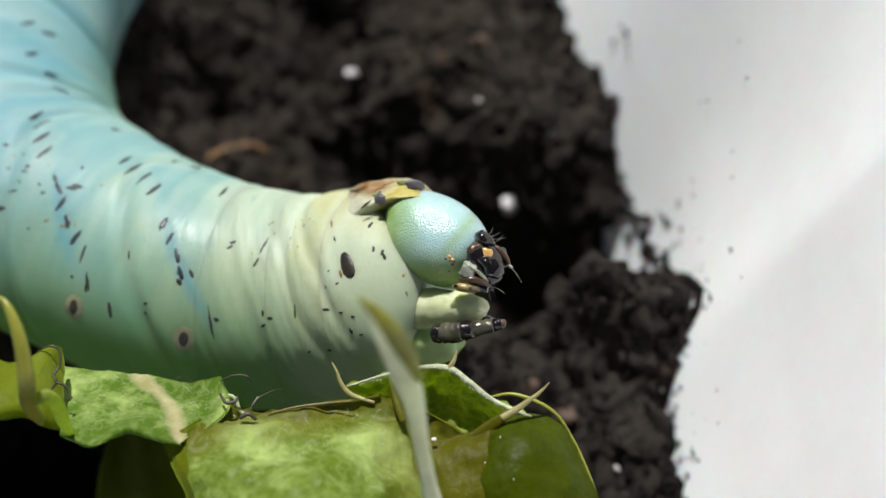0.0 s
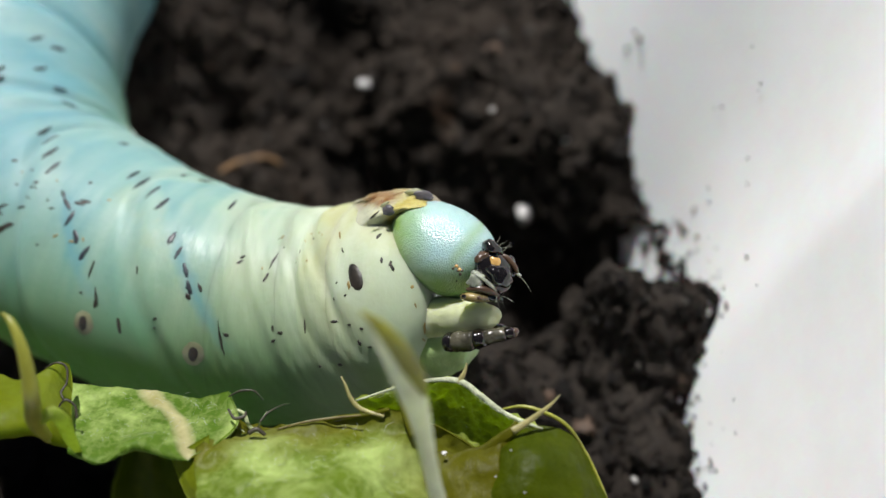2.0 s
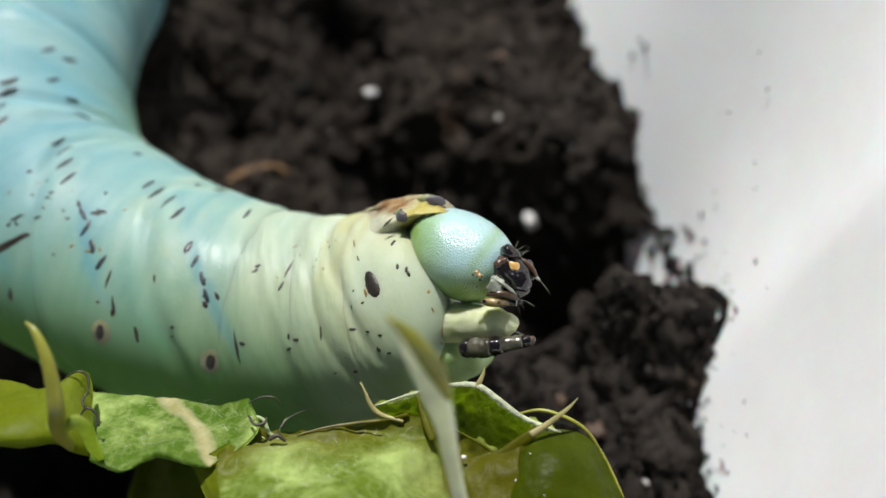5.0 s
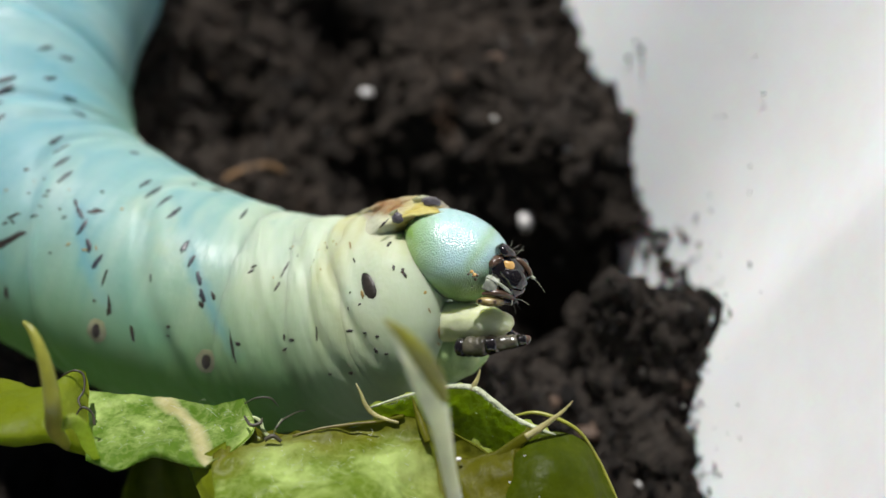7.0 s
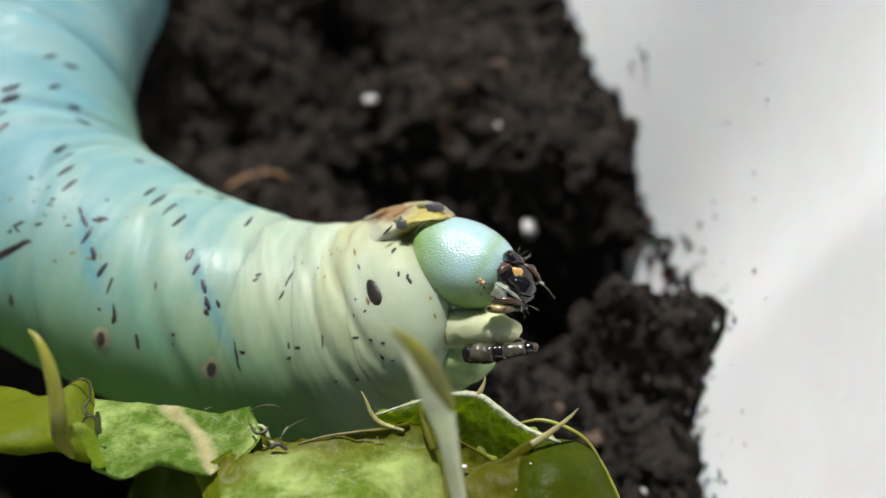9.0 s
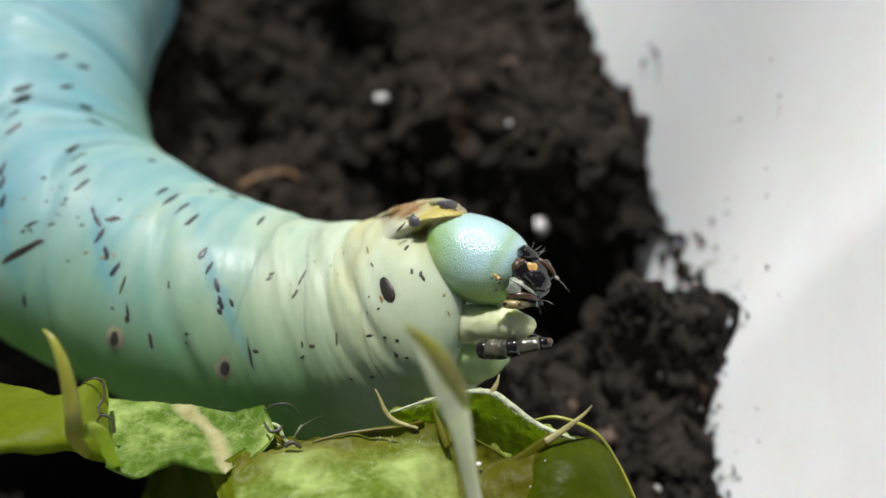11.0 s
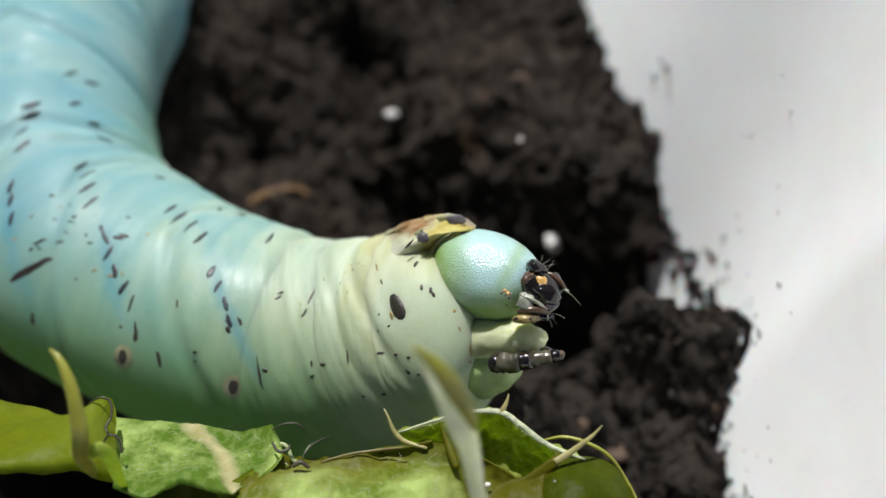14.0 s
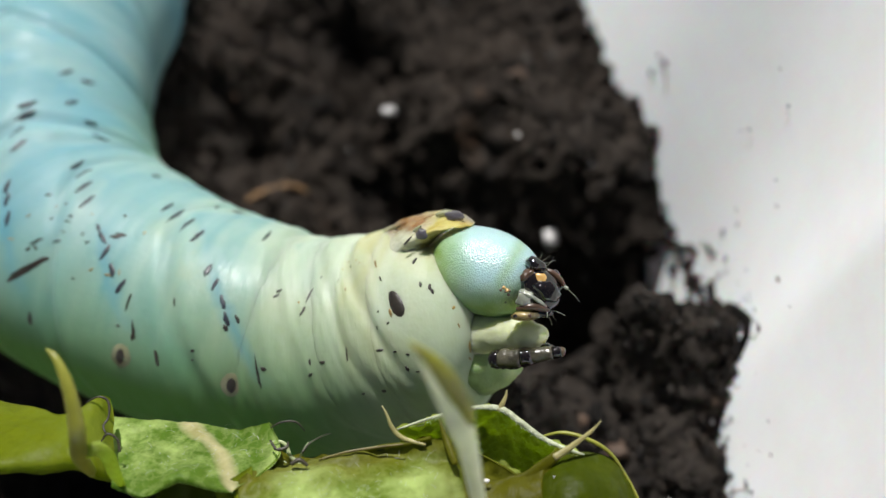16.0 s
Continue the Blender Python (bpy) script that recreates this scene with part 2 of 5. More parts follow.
def soil_material(name, dark, brown):
    n = Nodes(name)
    island = n.tree.nodes.new("ShaderNodeNewGeometry").outputs["Random Per Island"]
    clump = n.noise(230, 6, 0.65)
    # Soil is darker at the front, paler and browner towards the back.
    darker = n.ramp(clump, (0.32, dark), (0.6, tuple(c * 0.28 for c in brown)), (0.8, tuple(c * 0.6 for c in brown)))
    paler = n.ramp(clump, (0.30, tuple(c * 0.4 for c in brown)), (0.55, tuple(c * 0.85 for c in brown)), (0.8, tuple(c * 1.6 for c in brown)))
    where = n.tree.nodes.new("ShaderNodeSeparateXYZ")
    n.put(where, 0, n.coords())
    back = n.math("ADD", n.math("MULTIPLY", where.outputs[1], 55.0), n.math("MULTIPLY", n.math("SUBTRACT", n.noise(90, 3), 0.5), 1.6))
    color = n.mix(n.ramp(back, (0.15, 0.0), (1.0, 1.0)), darker, paler)
    color = n.mix(n.ramp(n.noise(105, 3, 0.5), (0.38, 0.6), (0.50, 0.0)), color, tuple(c * 0.5 for c in dark))
    color = n.mix(n.ramp(n.noise(75, 4, 0.6), (0.52, 0.0), (0.68, 0.7)), color, (0.036, 0.032, 0.029))
    color = n.mix(n.ramp(n.noise(140, 4, 0.6), (0.64, 0.0), (0.74, 0.7)), color, (0.070, 0.034, 0.014))
    color = n.mix(n.ramp(island, (0.55, 0.0), (0.97, 0.6)), color, (0.043, 0.034, 0.026))
    color = n.mix(n.ramp(island, (0.10, 0.7), (0.35, 0.0)), color, dark)
    color = n.mix(n.ramp(island, (0.985, 0.0), (0.99, 0.8)), color, (0.10, 0.095, 0.09))
    fleck = n.ramp(n.noise(2600, 2), (0.64, 0.0), (0.74, 0.8))
    color = n.mix(fleck, color, (0.15, 0.12, 0.09))
    n.set(Base_Color=color, Roughness=n.ramp(n.noise(700, 3), (0.3, 0.62), (0.7, 0.95)), Specular_IOR_Level=0.22,
          Normal=n.bump(n.noise(1500, 8, 0.75), 1.0, 0.0005))
    return n.material


def plastic_material():
    n = Nodes("white_plastic")
    cloud = n.mix(0.35, n.noise(38, 5, 0.6), n.noise(140, 5, 0.6))
    color = n.ramp(cloud, (0.32, (0.84, 0.83, 0.80)), (0.5, (0.90, 0.89, 0.88)), (0.68, (0.93, 0.93, 0.95)))
    n.set(Base_Color=color, Roughness=n.ramp(n.noise(60, 4), (0.3, 0.60), (0.7, 0.8)), Subsurface_Weight=0.3, Specular_IOR_Level=0.25,
          Normal=n.bump(n.math("ADD", n.noise(55, 3), n.math("MULTIPLY", n.noise(320, 4), 0.15)), 0.2, 0.0005))
    n.shader.inputs["Subsurface Scale"].default_value = 0.003
    return n.material


# slanting blue streaks of the flank: u0, v0, u1, v1
STREAKS = ((0.812, 0.08, 0.865, 0.24), (0.730, 0.07, 0.785, 0.20), (0.650, 0.07, 0.70, 0.20))
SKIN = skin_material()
HEAD = head_material()
LOBE = plain("underside_skin", (0.54, 0.58, 0.36), 0.35, 0.2, 420, 0.0003, sss=1.0)
LOBE_GREEN = plain("underside_skin_green", (0.33, 0.46, 0.20), 0.4, 0.25, 420, 0.0004, sss=0.9)
SHIELD = collar_material()
DARK_HORN = plain("dark_horn", (0.060, 0.055, 0.070), 0.45, 0.5, 1100, sss=0.2)
BLACK = plain("black_horn", (0.007, 0.005, 0.004), 0.10, 0.4, 800, 0.00006, coat=0.6)
AMBER = plain("amber_horn", (0.50, 0.30, 0.09), 0.25, 0.3, 900, coat=0.6)
BROWN = plain("brown_horn", (0.055, 0.030, 0.016), 0.3, 0.5, 700, coat=0.4)
IVORY = plain("ivory_horn", (0.26, 0.28, 0.22), 0.2, 0.5, 1300, 0.00025, sss=0.2, coat=1.0)
LEG_SKIN = plain("smoky_leg", (0.050, 0.046, 0.030), 0.2, 0.6, 900, 0.0003, sss=0.2, coat=0.4)
HORN = plain("yellow_brown_horn", (0.20, 0.15, 0.055), 0.25, 0.6, 900, 0.0002, sss=0.2, coat=0.5)
SMOKE = plain("smoky_skin", (0.15, 0.155, 0.11), 0.22, 0.3, 700, sss=0.3)
MARK = plain("dark_dash", (0.018, 0.024, 0.032), 0.45, 0.4, 1500)
INK = plain("brown_mark", (0.018, 0.014, 0.009), 0.45, 0.5, 1800)
HALO = plain("grey_halo", (0.19, 0.20, 0.11), 0.4, 0.3, 900, sss=0.3)
LEAF = leaf_material("leaf_blade", (0.20, 0.24, 0.012), (0.46, 0.50, 0.16), 1.3, 0.6)
GOLD = plain("golden_fleck", (0.24, 0.17, 0.05), 0.4, 0.4, 1200)
LEAF_RIBBED = leaf_material("leaf_blade_ribbed", (0.060, 0.135, 0.008), (0.14, 0.23, 0.03), 1.1, 0.4, (0.485, -0.09, 1.25, 0.085, 0.13))
LEAF_DOWNY = leaf_material("leaf_underside", (0.085, 0.145, 0.005), (0.17, 0.24, 0.03), 1.0, 0.35, None, True)
LEAF_OLIVE = leaf_material("leaf_olive_edge", (0.09, 0.092, 0.003), (0.16, 0.155, 0.008), 0.1, 0.5)
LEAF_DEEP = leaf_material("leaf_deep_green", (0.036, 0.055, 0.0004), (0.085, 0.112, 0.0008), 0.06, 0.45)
LEAF_LIME = leaf_material("leaf_lime_fold", (0.13, 0.17, 0.003), (0.22, 0.26, 0.010), 0.1, 0.5)
RIM_DOWN = plain("downy_rim", (0.36, 0.39, 0.25), 0.6, 0.45, 1400, 0.0004)
TWIG = plain("leaf_edge_brown", (0.13, 0.105, 0.025), 0.45, 0.4, 900)
THORN_TAN = plain("leaf_spine_tan", (0.30, 0.27, 0.11), 0.45, 0.3, 900, sss=0.2)
THORN = plain("leaf_spine", (0.19, 0.195, 0.022), 0.4, 0.25, 600, sss=0.2)
THORN_PALE = plain("leaf_spine_pale", (0.36, 0.41, 0.21), 0.45, 0.2, 600, sss=0.2)
TIP_PALE = plain("leaf_tip_pale", (0.56, 0.61, 0.42), 0.4, 0.2, 420, 0.0002, sss=0.7)
DOWN_HAIR = plain("downy_hair", (0.62, 0.66, 0.52), 0.4, 0.1, 900)
DRY = plain("dried_leaf_edge", (0.035, 0.030, 0.018), 0.5, 0.5, 900)
SOIL = soil_material("potting_soil", (0.003, 0.0024, 0.002), (0.026, 0.0182, 0.0122))
PERLITE = plain("perlite", (0.72, 0.70, 0.68), 0.7, 0.15, 1600, 0.0002)
CHIP = plain("brown_bark", (0.060, 0.035, 0.020), 0.75, 0.5, 900)
FIBRE = plain("dry_fibre", (0.20, 0.115, 0.05), 0.7, 0.4, 900)
PLASTIC = plastic_material()
WOOD = plain("table_wood", (0.25, 0.16, 0.09), 0.5, 0.3, 40, 0.0003)


# ---- mesh helpers (all lengths in mm) ----
RIGHT, DOWN, AHEAD = Vector((0.9902, 0.0000, -0.1400)), Vector((-0.0742, -0.8480, -0.5247)), Vector((-0.1187, 0.5299, -0.8397))
BASES = {}


def thing(name, at, label, category, group=""):
    ob = new(name)
    ob.location = Vector(at) * MM
    BASES[name] = BASES[ob.name] = Vector(at)
    ob.empty_display_size = 0.005
    return tagged(ob, label, category, group)


def root_of(ob):
    while ob.parent:
        ob = ob.parent
    return ob


def mesh_of(name, verts, faces, material, smooth=True, uvs=None):
    me = bpy.data.meshes.new(name)
    me.from_pydata([tuple(v) for v in verts], [], [tuple(int(i) for i in f) for f in faces])
    me.materials.append(material)
    if smooth:
        me.polygons.foreach_set("use_smooth", [True] * len(me.polygons))
    if uvs is not None:
        layer = me.uv_layers.new(name="UVMap")
        index = np.zeros(len(me.loops), dtype=np.int32)
        me.loops.foreach_get("vertex_index", index)
        layer.data.foreach_set("uv", np.asarray(uvs, float)[index].ravel())
    me.update()
    return me


def part(name, shape, material, parent, label="", uvs=None, tint=None):
    """One mesh under a thing or a part; shape is (verts in mm of the world, faces)."""
    verts, faces = shape
    base = np.array(BASES[root_of(parent).name])
    uvs = [tint] * len(verts) if tint else uvs
    ob = new(name, mesh_of(name, (np.asarray(verts, float) - base) * MM, faces, material, True, uvs))
    ob.parent = parent
    if label:
        ob["label"] = label
    return ob


def single(name, shape, material, label, category, group="", kind="", at=None, smooth=True):
    """A thing of one mesh, its origin at its base."""
    verts, faces = shape
    verts = np.asarray(verts, float)
    at = np.array(at if at is not None else (*verts[:, :2].mean(0), verts[:, 2].min()))
    ob = new(name, mesh_of(name, (verts - at) * MM, faces, material, smooth))
    ob.location = Vector(at) * MM
    return tagged(ob, label, category, group, kind)


def joined(*shapes):
    verts, faces, n = [], [], 0
    for v, f in shapes:
        verts.append(np.asarray(v, float))
        faces += [tuple(i + n for i in q) for q in f]
        n += len(v)
    return np.concatenate(verts), faces


def grid_faces(rows, cols, wrap=False):
    out = []
    for i in range(rows - 1):
        for j in range(cols if wrap else cols - 1):
            k = (j + 1) % cols
            out.append((i * cols + j, i * cols + k, (i + 1) * cols + k, (i + 1) * cols + j))
    return out


def spline(points, count):
    """Catmull-Rom through rows of numbers, at even steps of the parameter."""
    p = np.asarray(points, float)
    p = np.vstack([2 * p[0] - p[1], p, 2 * p[-1] - p[-2]])
    out = []
    for q in np.linspace(0, len(p) - 3, count):
        i = min(int(q), len(p) - 4)
        x = q - i
        a, b, c, d = p[i:i + 4]
        out.append(0.5 * (2 * b + (c - a) * x + (2 * a - 5 * b + 4 * c - d) * x * x + (3 * b - a - 3 * c + d) * x ** 3))
    return np.array(out)


def wobble(p, scale, seed=0.0):
    return noise.noise(Vector((p[0] * scale + seed, p[1] * scale - seed, p[2] * scale + 3.1 * seed)))


def blob(center, radii, axes=None, rings=14, around=20, lumps=0.0, scale=1.0, seed=0.0, square=1.0):
    """A rounded body on three axes, slightly uneven."""
    axes = np.array(axes if axes is not None else (RIGHT, DOWN, AHEAD), float)
    verts = []
    for i in range(rings + 1):
        lat = math.pi * i / rings
        for j in range(around):
            lon = 2 * math.pi * j / around
            q = np.array([math.cos(lat), math.sin(lat) * math.cos(lon), math.sin(lat) * math.sin(lon)])
            q = np.sign(q) * np.abs(q) ** square
            if lumps:
                q = q * (1 + lumps * wobble(q, scale, seed))
            verts.append(np.array(center) + (q * np.array(radii)) @ axes)
    return np.array(verts), grid_faces(rings + 1, around, True)


def rod(points, count=24, around=10, flat=1.0, side=None):
    """A tapering rod through rows of x, y, z, radius; flat squeezes it along side."""
    q = spline(points, count)
    verts = []
    for i in range(count):
        t = q[min(i + 1, count - 1), :3] - q[max(i - 1, 0), :3]
        t = t / (np.linalg.norm(t) + 1e-9)
        hint = np.array(side if side is not None else AHEAD, float)
        a = hint - t * (hint @ t)
        a = a / (np.linalg.norm(a) + 1e-9)
        b = np.cross(t, a)
        r = max(q[i, 3], 0.004)
        for j in range(around):
            w = 2 * math.pi * j / around
            verts.append(q[i, :3] + r * (flat * math.cos(w) * a + math.sin(w) * b))
    faces = grid_faces(count, around, True)
    faces.append(tuple(range(around - 1, -1, -1)))
    faces.append(tuple((count - 1) * around + j for j in range(around)))
    return np.array(verts), faces


def sheet_uv(nu, nv):
    one = [(i / (nu - 1), j / (nv - 1)) for i in range(nu) for j in range(nv)]
    return one + one


def sheet(rows, nu=40, nv=30, thick=0.22, ripple=0.12, scale=0.6, seed=0.0, teeth=0.0):
    """A leaf sheet through rows of points, with thickness and unevenness."""
    down = [spline(r, nu) for r in rows]
    cols = np.array([spline([d[i] for d in down], nv) for i in range(nu)])
    du = np.gradient(cols, axis=0)
    dv = np.gradient(cols, axis=1)
    nrm = np.cross(du, dv)
    nrm /= np.linalg.norm(nrm, axis=2, keepdims=True) + 1e-9
    for i in range(nu):
        for j in range(nv):
            p = cols[i, j]
            cols[i, j] = p + nrm[i, j] * (ripple * wobble(p, scale, seed) + 0.35 * ripple * wobble(p, scale * 3.4, seed + 5))
    if teeth:
        for i in range(nu):
            cols[i, 0] += (cols[i, 0] - cols[i, 2]) * teeth * wobble(cols[i, 0], 1.7, seed)
    top, low = cols + nrm * thick / 2, cols - nrm * thick / 2
    n = nu * nv
    verts = np.concatenate([top.reshape(-1, 3), low.reshape(-1, 3)])
    f = grid_faces(nu, nv)
    faces = f + [tuple(k + n for k in reversed(q)) for q in f]
    rim = [i * nv for i in range(nu)] + [(nu - 1) * nv + j for j in range(1, nv)] + [i * nv + nv - 1 for i in range(nu - 2, -1, -1)] + [j for j in range(nv - 2, 0, -1)]
    for a, b in zip(rim, rim[1:] + rim[:1]):
        faces.append((b, a, a + n, b + n))
    return verts, faces


# ---- tub, table and soil ----
LEAN = 0.5


def wall_x(y, z):
    return 11.97 + LEAN * z - 0.0154 * y - 8.2 * (1 - math.exp(-(max(0.0, y) / 19.0) ** 1.6)) - 1.5 * (1 - math.exp(-(min(0.0, y) / 5.0) ** 2)) - 1.5 * math.exp(-((y + 1.5) / 6.0) ** 2) - 1.3 * (1 - math.exp(-(max(0.0, y - 9.0) / 8.0) ** 2)) - 0.3


def box(x0, x1, y0, y1, z0, z1):
    v = [(x, y, z) for z in (z0, z1) for y in (y0, y1) for x in (x0, x1)]
    return np.array(v, float), [(0, 2, 3, 1), (4, 5, 7, 6), (0, 1, 5, 4), (2, 6, 7, 3), (0, 4, 6, 2), (1, 3, 7, 5)]


FLOOR, RIM = -16.0, 56.0
table = single("table", box(-700, 700, -500, 500, FLOOR - 32, FLOOR - 2), WOOD, "plain brown wooden table top under the tub", "table", kind="structure", smooth=False)
tub = thing("plastic_tub", (-40, 10, FLOOR - 2), "white plastic tub with sloping sides, partly filled with soil", "tub")


NEAR, FAR, LEFT = -150.0, 132.0, -192.0
side = [(wall_x(y, 0), y) for y in np.linspace(-120, 95, 110)]
bend = spline([(*side[-2],), (*side[-1],), (-22, 122), (-80, 130), (-150, 118), (-186, 70), (-190, -70), (-165, -132), (-90, -148), (-20, -147), (8, -136), (*side[0],), (*side[1],)], 140)
PLAN = np.array(side + [tuple(p) for p in bend[13:-13]])


def tub_shell():
    """The oval wall, leaning outwards, with a rolled rim; inside and outside faces."""
    along = np.roll(PLAN, -1, 0) - np.roll(PLAN, 1, 0)
    out = np.stack([along[:, 1], -along[:, 0]], 1)
    out /= np.linalg.norm(out, axis=1, keepdims=True)
    profile = [(0.0, z) for z in np.linspace(FLOOR, RIM, 18)] + [(0.6, RIM + 1.2), (2.5, RIM + 1.6), (4.2, RIM + 0.8), (4.4, RIM - 2.5)] + [(1.7, z) for z in np.linspace(RIM - 2.6, FLOOR - 2, 8)]
    verts = []
    for p, o in zip(PLAN, out):
        for push, z in profile:
            q = p + o * (LEAN * z + push)
            verts.append((*q, z))
    m, n = len(profile), len(PLAN)
    faces = []
    for i in range(n):
        for j in range(m - 1):
            faces.append((i * m + j, i * m + j + 1, ((i + 1) % n) * m + j + 1, ((i + 1) % n) * m + j))
    return np.array(verts), faces


part("wall", tub_shell(), PLASTIC, tub, "smooth white plastic side wall")
low = PLAN * 0.985 + PLAN.mean(0) * 0.015
floor_v = np.array([(*p, FLOOR) for p in low] + [(*p, FLOOR - 2) for p in low])
count = len(low)
part("tub_floor", (floor_v, [tuple(range(count - 1, -1, -1)), tuple(range(count, 2 * count))] + [(i, (i + 1) % count, (i + 1) % count + count, i + count) for i in range(count)]), PLASTIC, tub)

# large clods and hollows: x, y, height, width
# The last row is an unseen mound added to shade the front left soil.
CLODS = ((-4.0, 22.9, 4, 7), (0.9, 16.3, 2.5, 5), (-10.0, 20.1, 1.5, 4), (-16.2, 30.5, -11.0, 3.6), (-18.6, 36.0, -7.0, 3.4), (-24.6, 23.0, -5.0, 3.2), (-25.8, 31.8, 2, 7), (-24.2, 23.3, 1, 5), (-2.5, 8.6, -10, 5), (1.4, 5.6, -10, 4), (7.1, -0.1, 6, 4), (4.7, 1.1, 4, 3), (9.6, -3.1, 4, 4), (13.2, -1.6, 1.9, 2.8), (9.2, 7.9, -2.5, 2.5), (9.6, 5.1, -3, 2.5), (2.4, -4.0, 1.5, 4), (-1.0, -4.6, 1, 3), (7.8, -9.8, 1, 5), (3.5, 26.2, 1.5, 5), (-11.6, 16.0, -7, 4.2), (-37.7, -8.6, -9, 6), (-33.2, -9.8, -7, 5), (-43.3, -6.4, -6, 6), (4.6, 8.5, -3, 3.5), (8.9, 9.2, -3, 3), (6.8, 18.4, 1.5, 3), (-50.5, 4.0, 18, 6.0))
# the caterpillar's axis from tail to neck, with its radius
AXIS = [(-40.09, 65.93, 2.15, 3.00), (-38.87, 59.07, 5.20, 5.80), (-37.66, 49.73, 8.71, 7.40), (-37.05, 39.95, 11.35, 8.60), (-36.85, 29.94, 13.38, 8.80), (-37.45, 20.94, 14.94, 8.30), (-36.71, 12.99, 15.53, 8.10), (-34.11, 5.10, 15.19, 8.60), (-28.19, 0.21, 15.55, 8.10), (-22.18, -3.37, 16.02, 7.70), (-16.25, -5.33, 16.08, 7.22), (-11.54, -6.02, 16.69, 6.82), (-8.35, -6.47, 17.82, 6.78), (-6.18, -6.92, 18.66, 6.30), (-4.78, -7.10, 19.06, 4.60), (-3.70, -7.28, 19.51, 2.20)]
BODY_LINE = spline(AXIS, 60)


def soil_height(x, y):
    z = -0.6
    for cx, cy, h, s in CLODS:
        q = ((x - cx) ** 2 + (y - cy) ** 2) / (s * s)
        if q < 6:
            z += h * math.exp(-q)
    d = np.min((BODY_LINE[:, 0] - x) ** 2 + (BODY_LINE[:, 1] - y) ** 2)
    z += 10.0 * math.exp(-(d / (17.0 + 75.0 * min(1.0, max(0.0, (y - 10.0) / 10.0)))) ** 1.5)
    p = Vector((x, y, 2.0))
    z += 1.9 * noise.noise(p * 0.16) + 1.9 * (0.5 - abs(noise.noise(p * 0.30))) + 1.2 * (0.5 - abs(noise.noise(p * 0.75 + Vector((7, 3, 1)))))
    z += 0.6 * noise.noise(p * 1.7) + 0.45 * noise.noise(p * 3.9)
    return max(z, FLOOR + 3)


def fine_axis(lo, a, b, hi, step):
    left = a - np.cumsum(np.linspace(step, 9, 120))
    right = b + np.cumsum(np.linspace(step, 9, 120))
    inner = np.arange(a, b, step)
    return np.concatenate([left[left > lo][::-1], inner, [b], right[right < hi], [hi]])


def soil_mesh():
    ys = fine_axis(NEAR - 2, -24, 46, FAR + 2, 0.34)
    us = fine_axis(-204, -44, 17, 17.3, 0.34)
    us = us[us <= 17.3]
    verts = []
    for y in ys:
        for u in us:
            z = soil_height(u, y)
            q = Vector((u * 0.55, y * 0.55, z * 0.55))
            shift = noise.noise_vector(q) * 1.1 + noise.noise_vector(q * 2.6) * 0.5
            verts.append((u + shift.x, y + shift.y, z + 0.5 * shift.z))
    verts = np.array(verts)
    reach = np.array([wall_x(y, z) + 0.5 if y < 93 else 999.0 for y, z in verts[:, 1:]])
    verts[:, 0] -= np.maximum(verts[:, 0] - reach, 0)
    middle = PLAN.mean(0)
    rays = np.degrees(np.arctan2(*(PLAN - middle).T[::-1]))
    order = np.argsort(rays)
    bound = np.interp(np.degrees(np.arctan2(verts[:, 1] - middle[1], verts[:, 0] - middle[0])), rays[order], np.linalg.norm(PLAN - middle, axis=1)[order], period=360)
    far = np.linalg.norm(verts[:, :2] - middle, axis=1)
    shrink = np.where(verts[:, 0] < -20, np.minimum(1.0, (bound + 0.5) / np.maximum(far, 1e-6)), 1.0)
    verts[:, :2] = middle + (verts[:, :2] - middle) * shrink[:, None]
    return verts, grid_faces(len(ys), len(us))


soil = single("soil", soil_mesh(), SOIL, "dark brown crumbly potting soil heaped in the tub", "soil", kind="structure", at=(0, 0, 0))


def crumb_kinds(count=8):
    kinds = []
    for k in range(count):
        bm = bmesh.new()
        bmesh.ops.create_icosphere(bm, subdivisions=2, radius=1.0)
        v = np.array([np.array(q.co) * (1 + 0.7 * wobble(q.co, 1.3, k * 7.7) + 0.55 * wobble(q.co, 3.1, k) + 0.3 * wobble(q.co, 6.5, k)) for q in bm.verts])
        v *= (1.0, 0.8 + 0.05 * k, 0.7)
        kinds.append((v, np.array([[q.index for q in f.verts] for f in bm.faces])))
        bm.free()
    return kinds


CRUMBS = crumb_kinds()


def turned(rng):
    return np.array(Euler(rng.uniform(0, 6.28, 3)).to_matrix())


def scatter_crumbs(count, seed, size, x0, x1, y0, y1):
    rng = np.random.default_rng(seed)
    verts, faces, n = [], [], 0
    for _ in range(count):
        x, y = rng.uniform(x0, x1), rng.uniform(y0, y1)
        r = size(rng)
        z = soil_height(x, y)
        if x > wall_x(y, z) - r * 0.6:
            x = wall_x(y, z) - r * 0.6
        v, f = CRUMBS[rng.integers(len(CRUMBS))]
        verts.append(v @ turned(rng) * r + (x, y, z + r * 0.25))
        faces.append(f + n)
        n += len(v)
    return np.concatenate(verts), np.concatenate(faces)


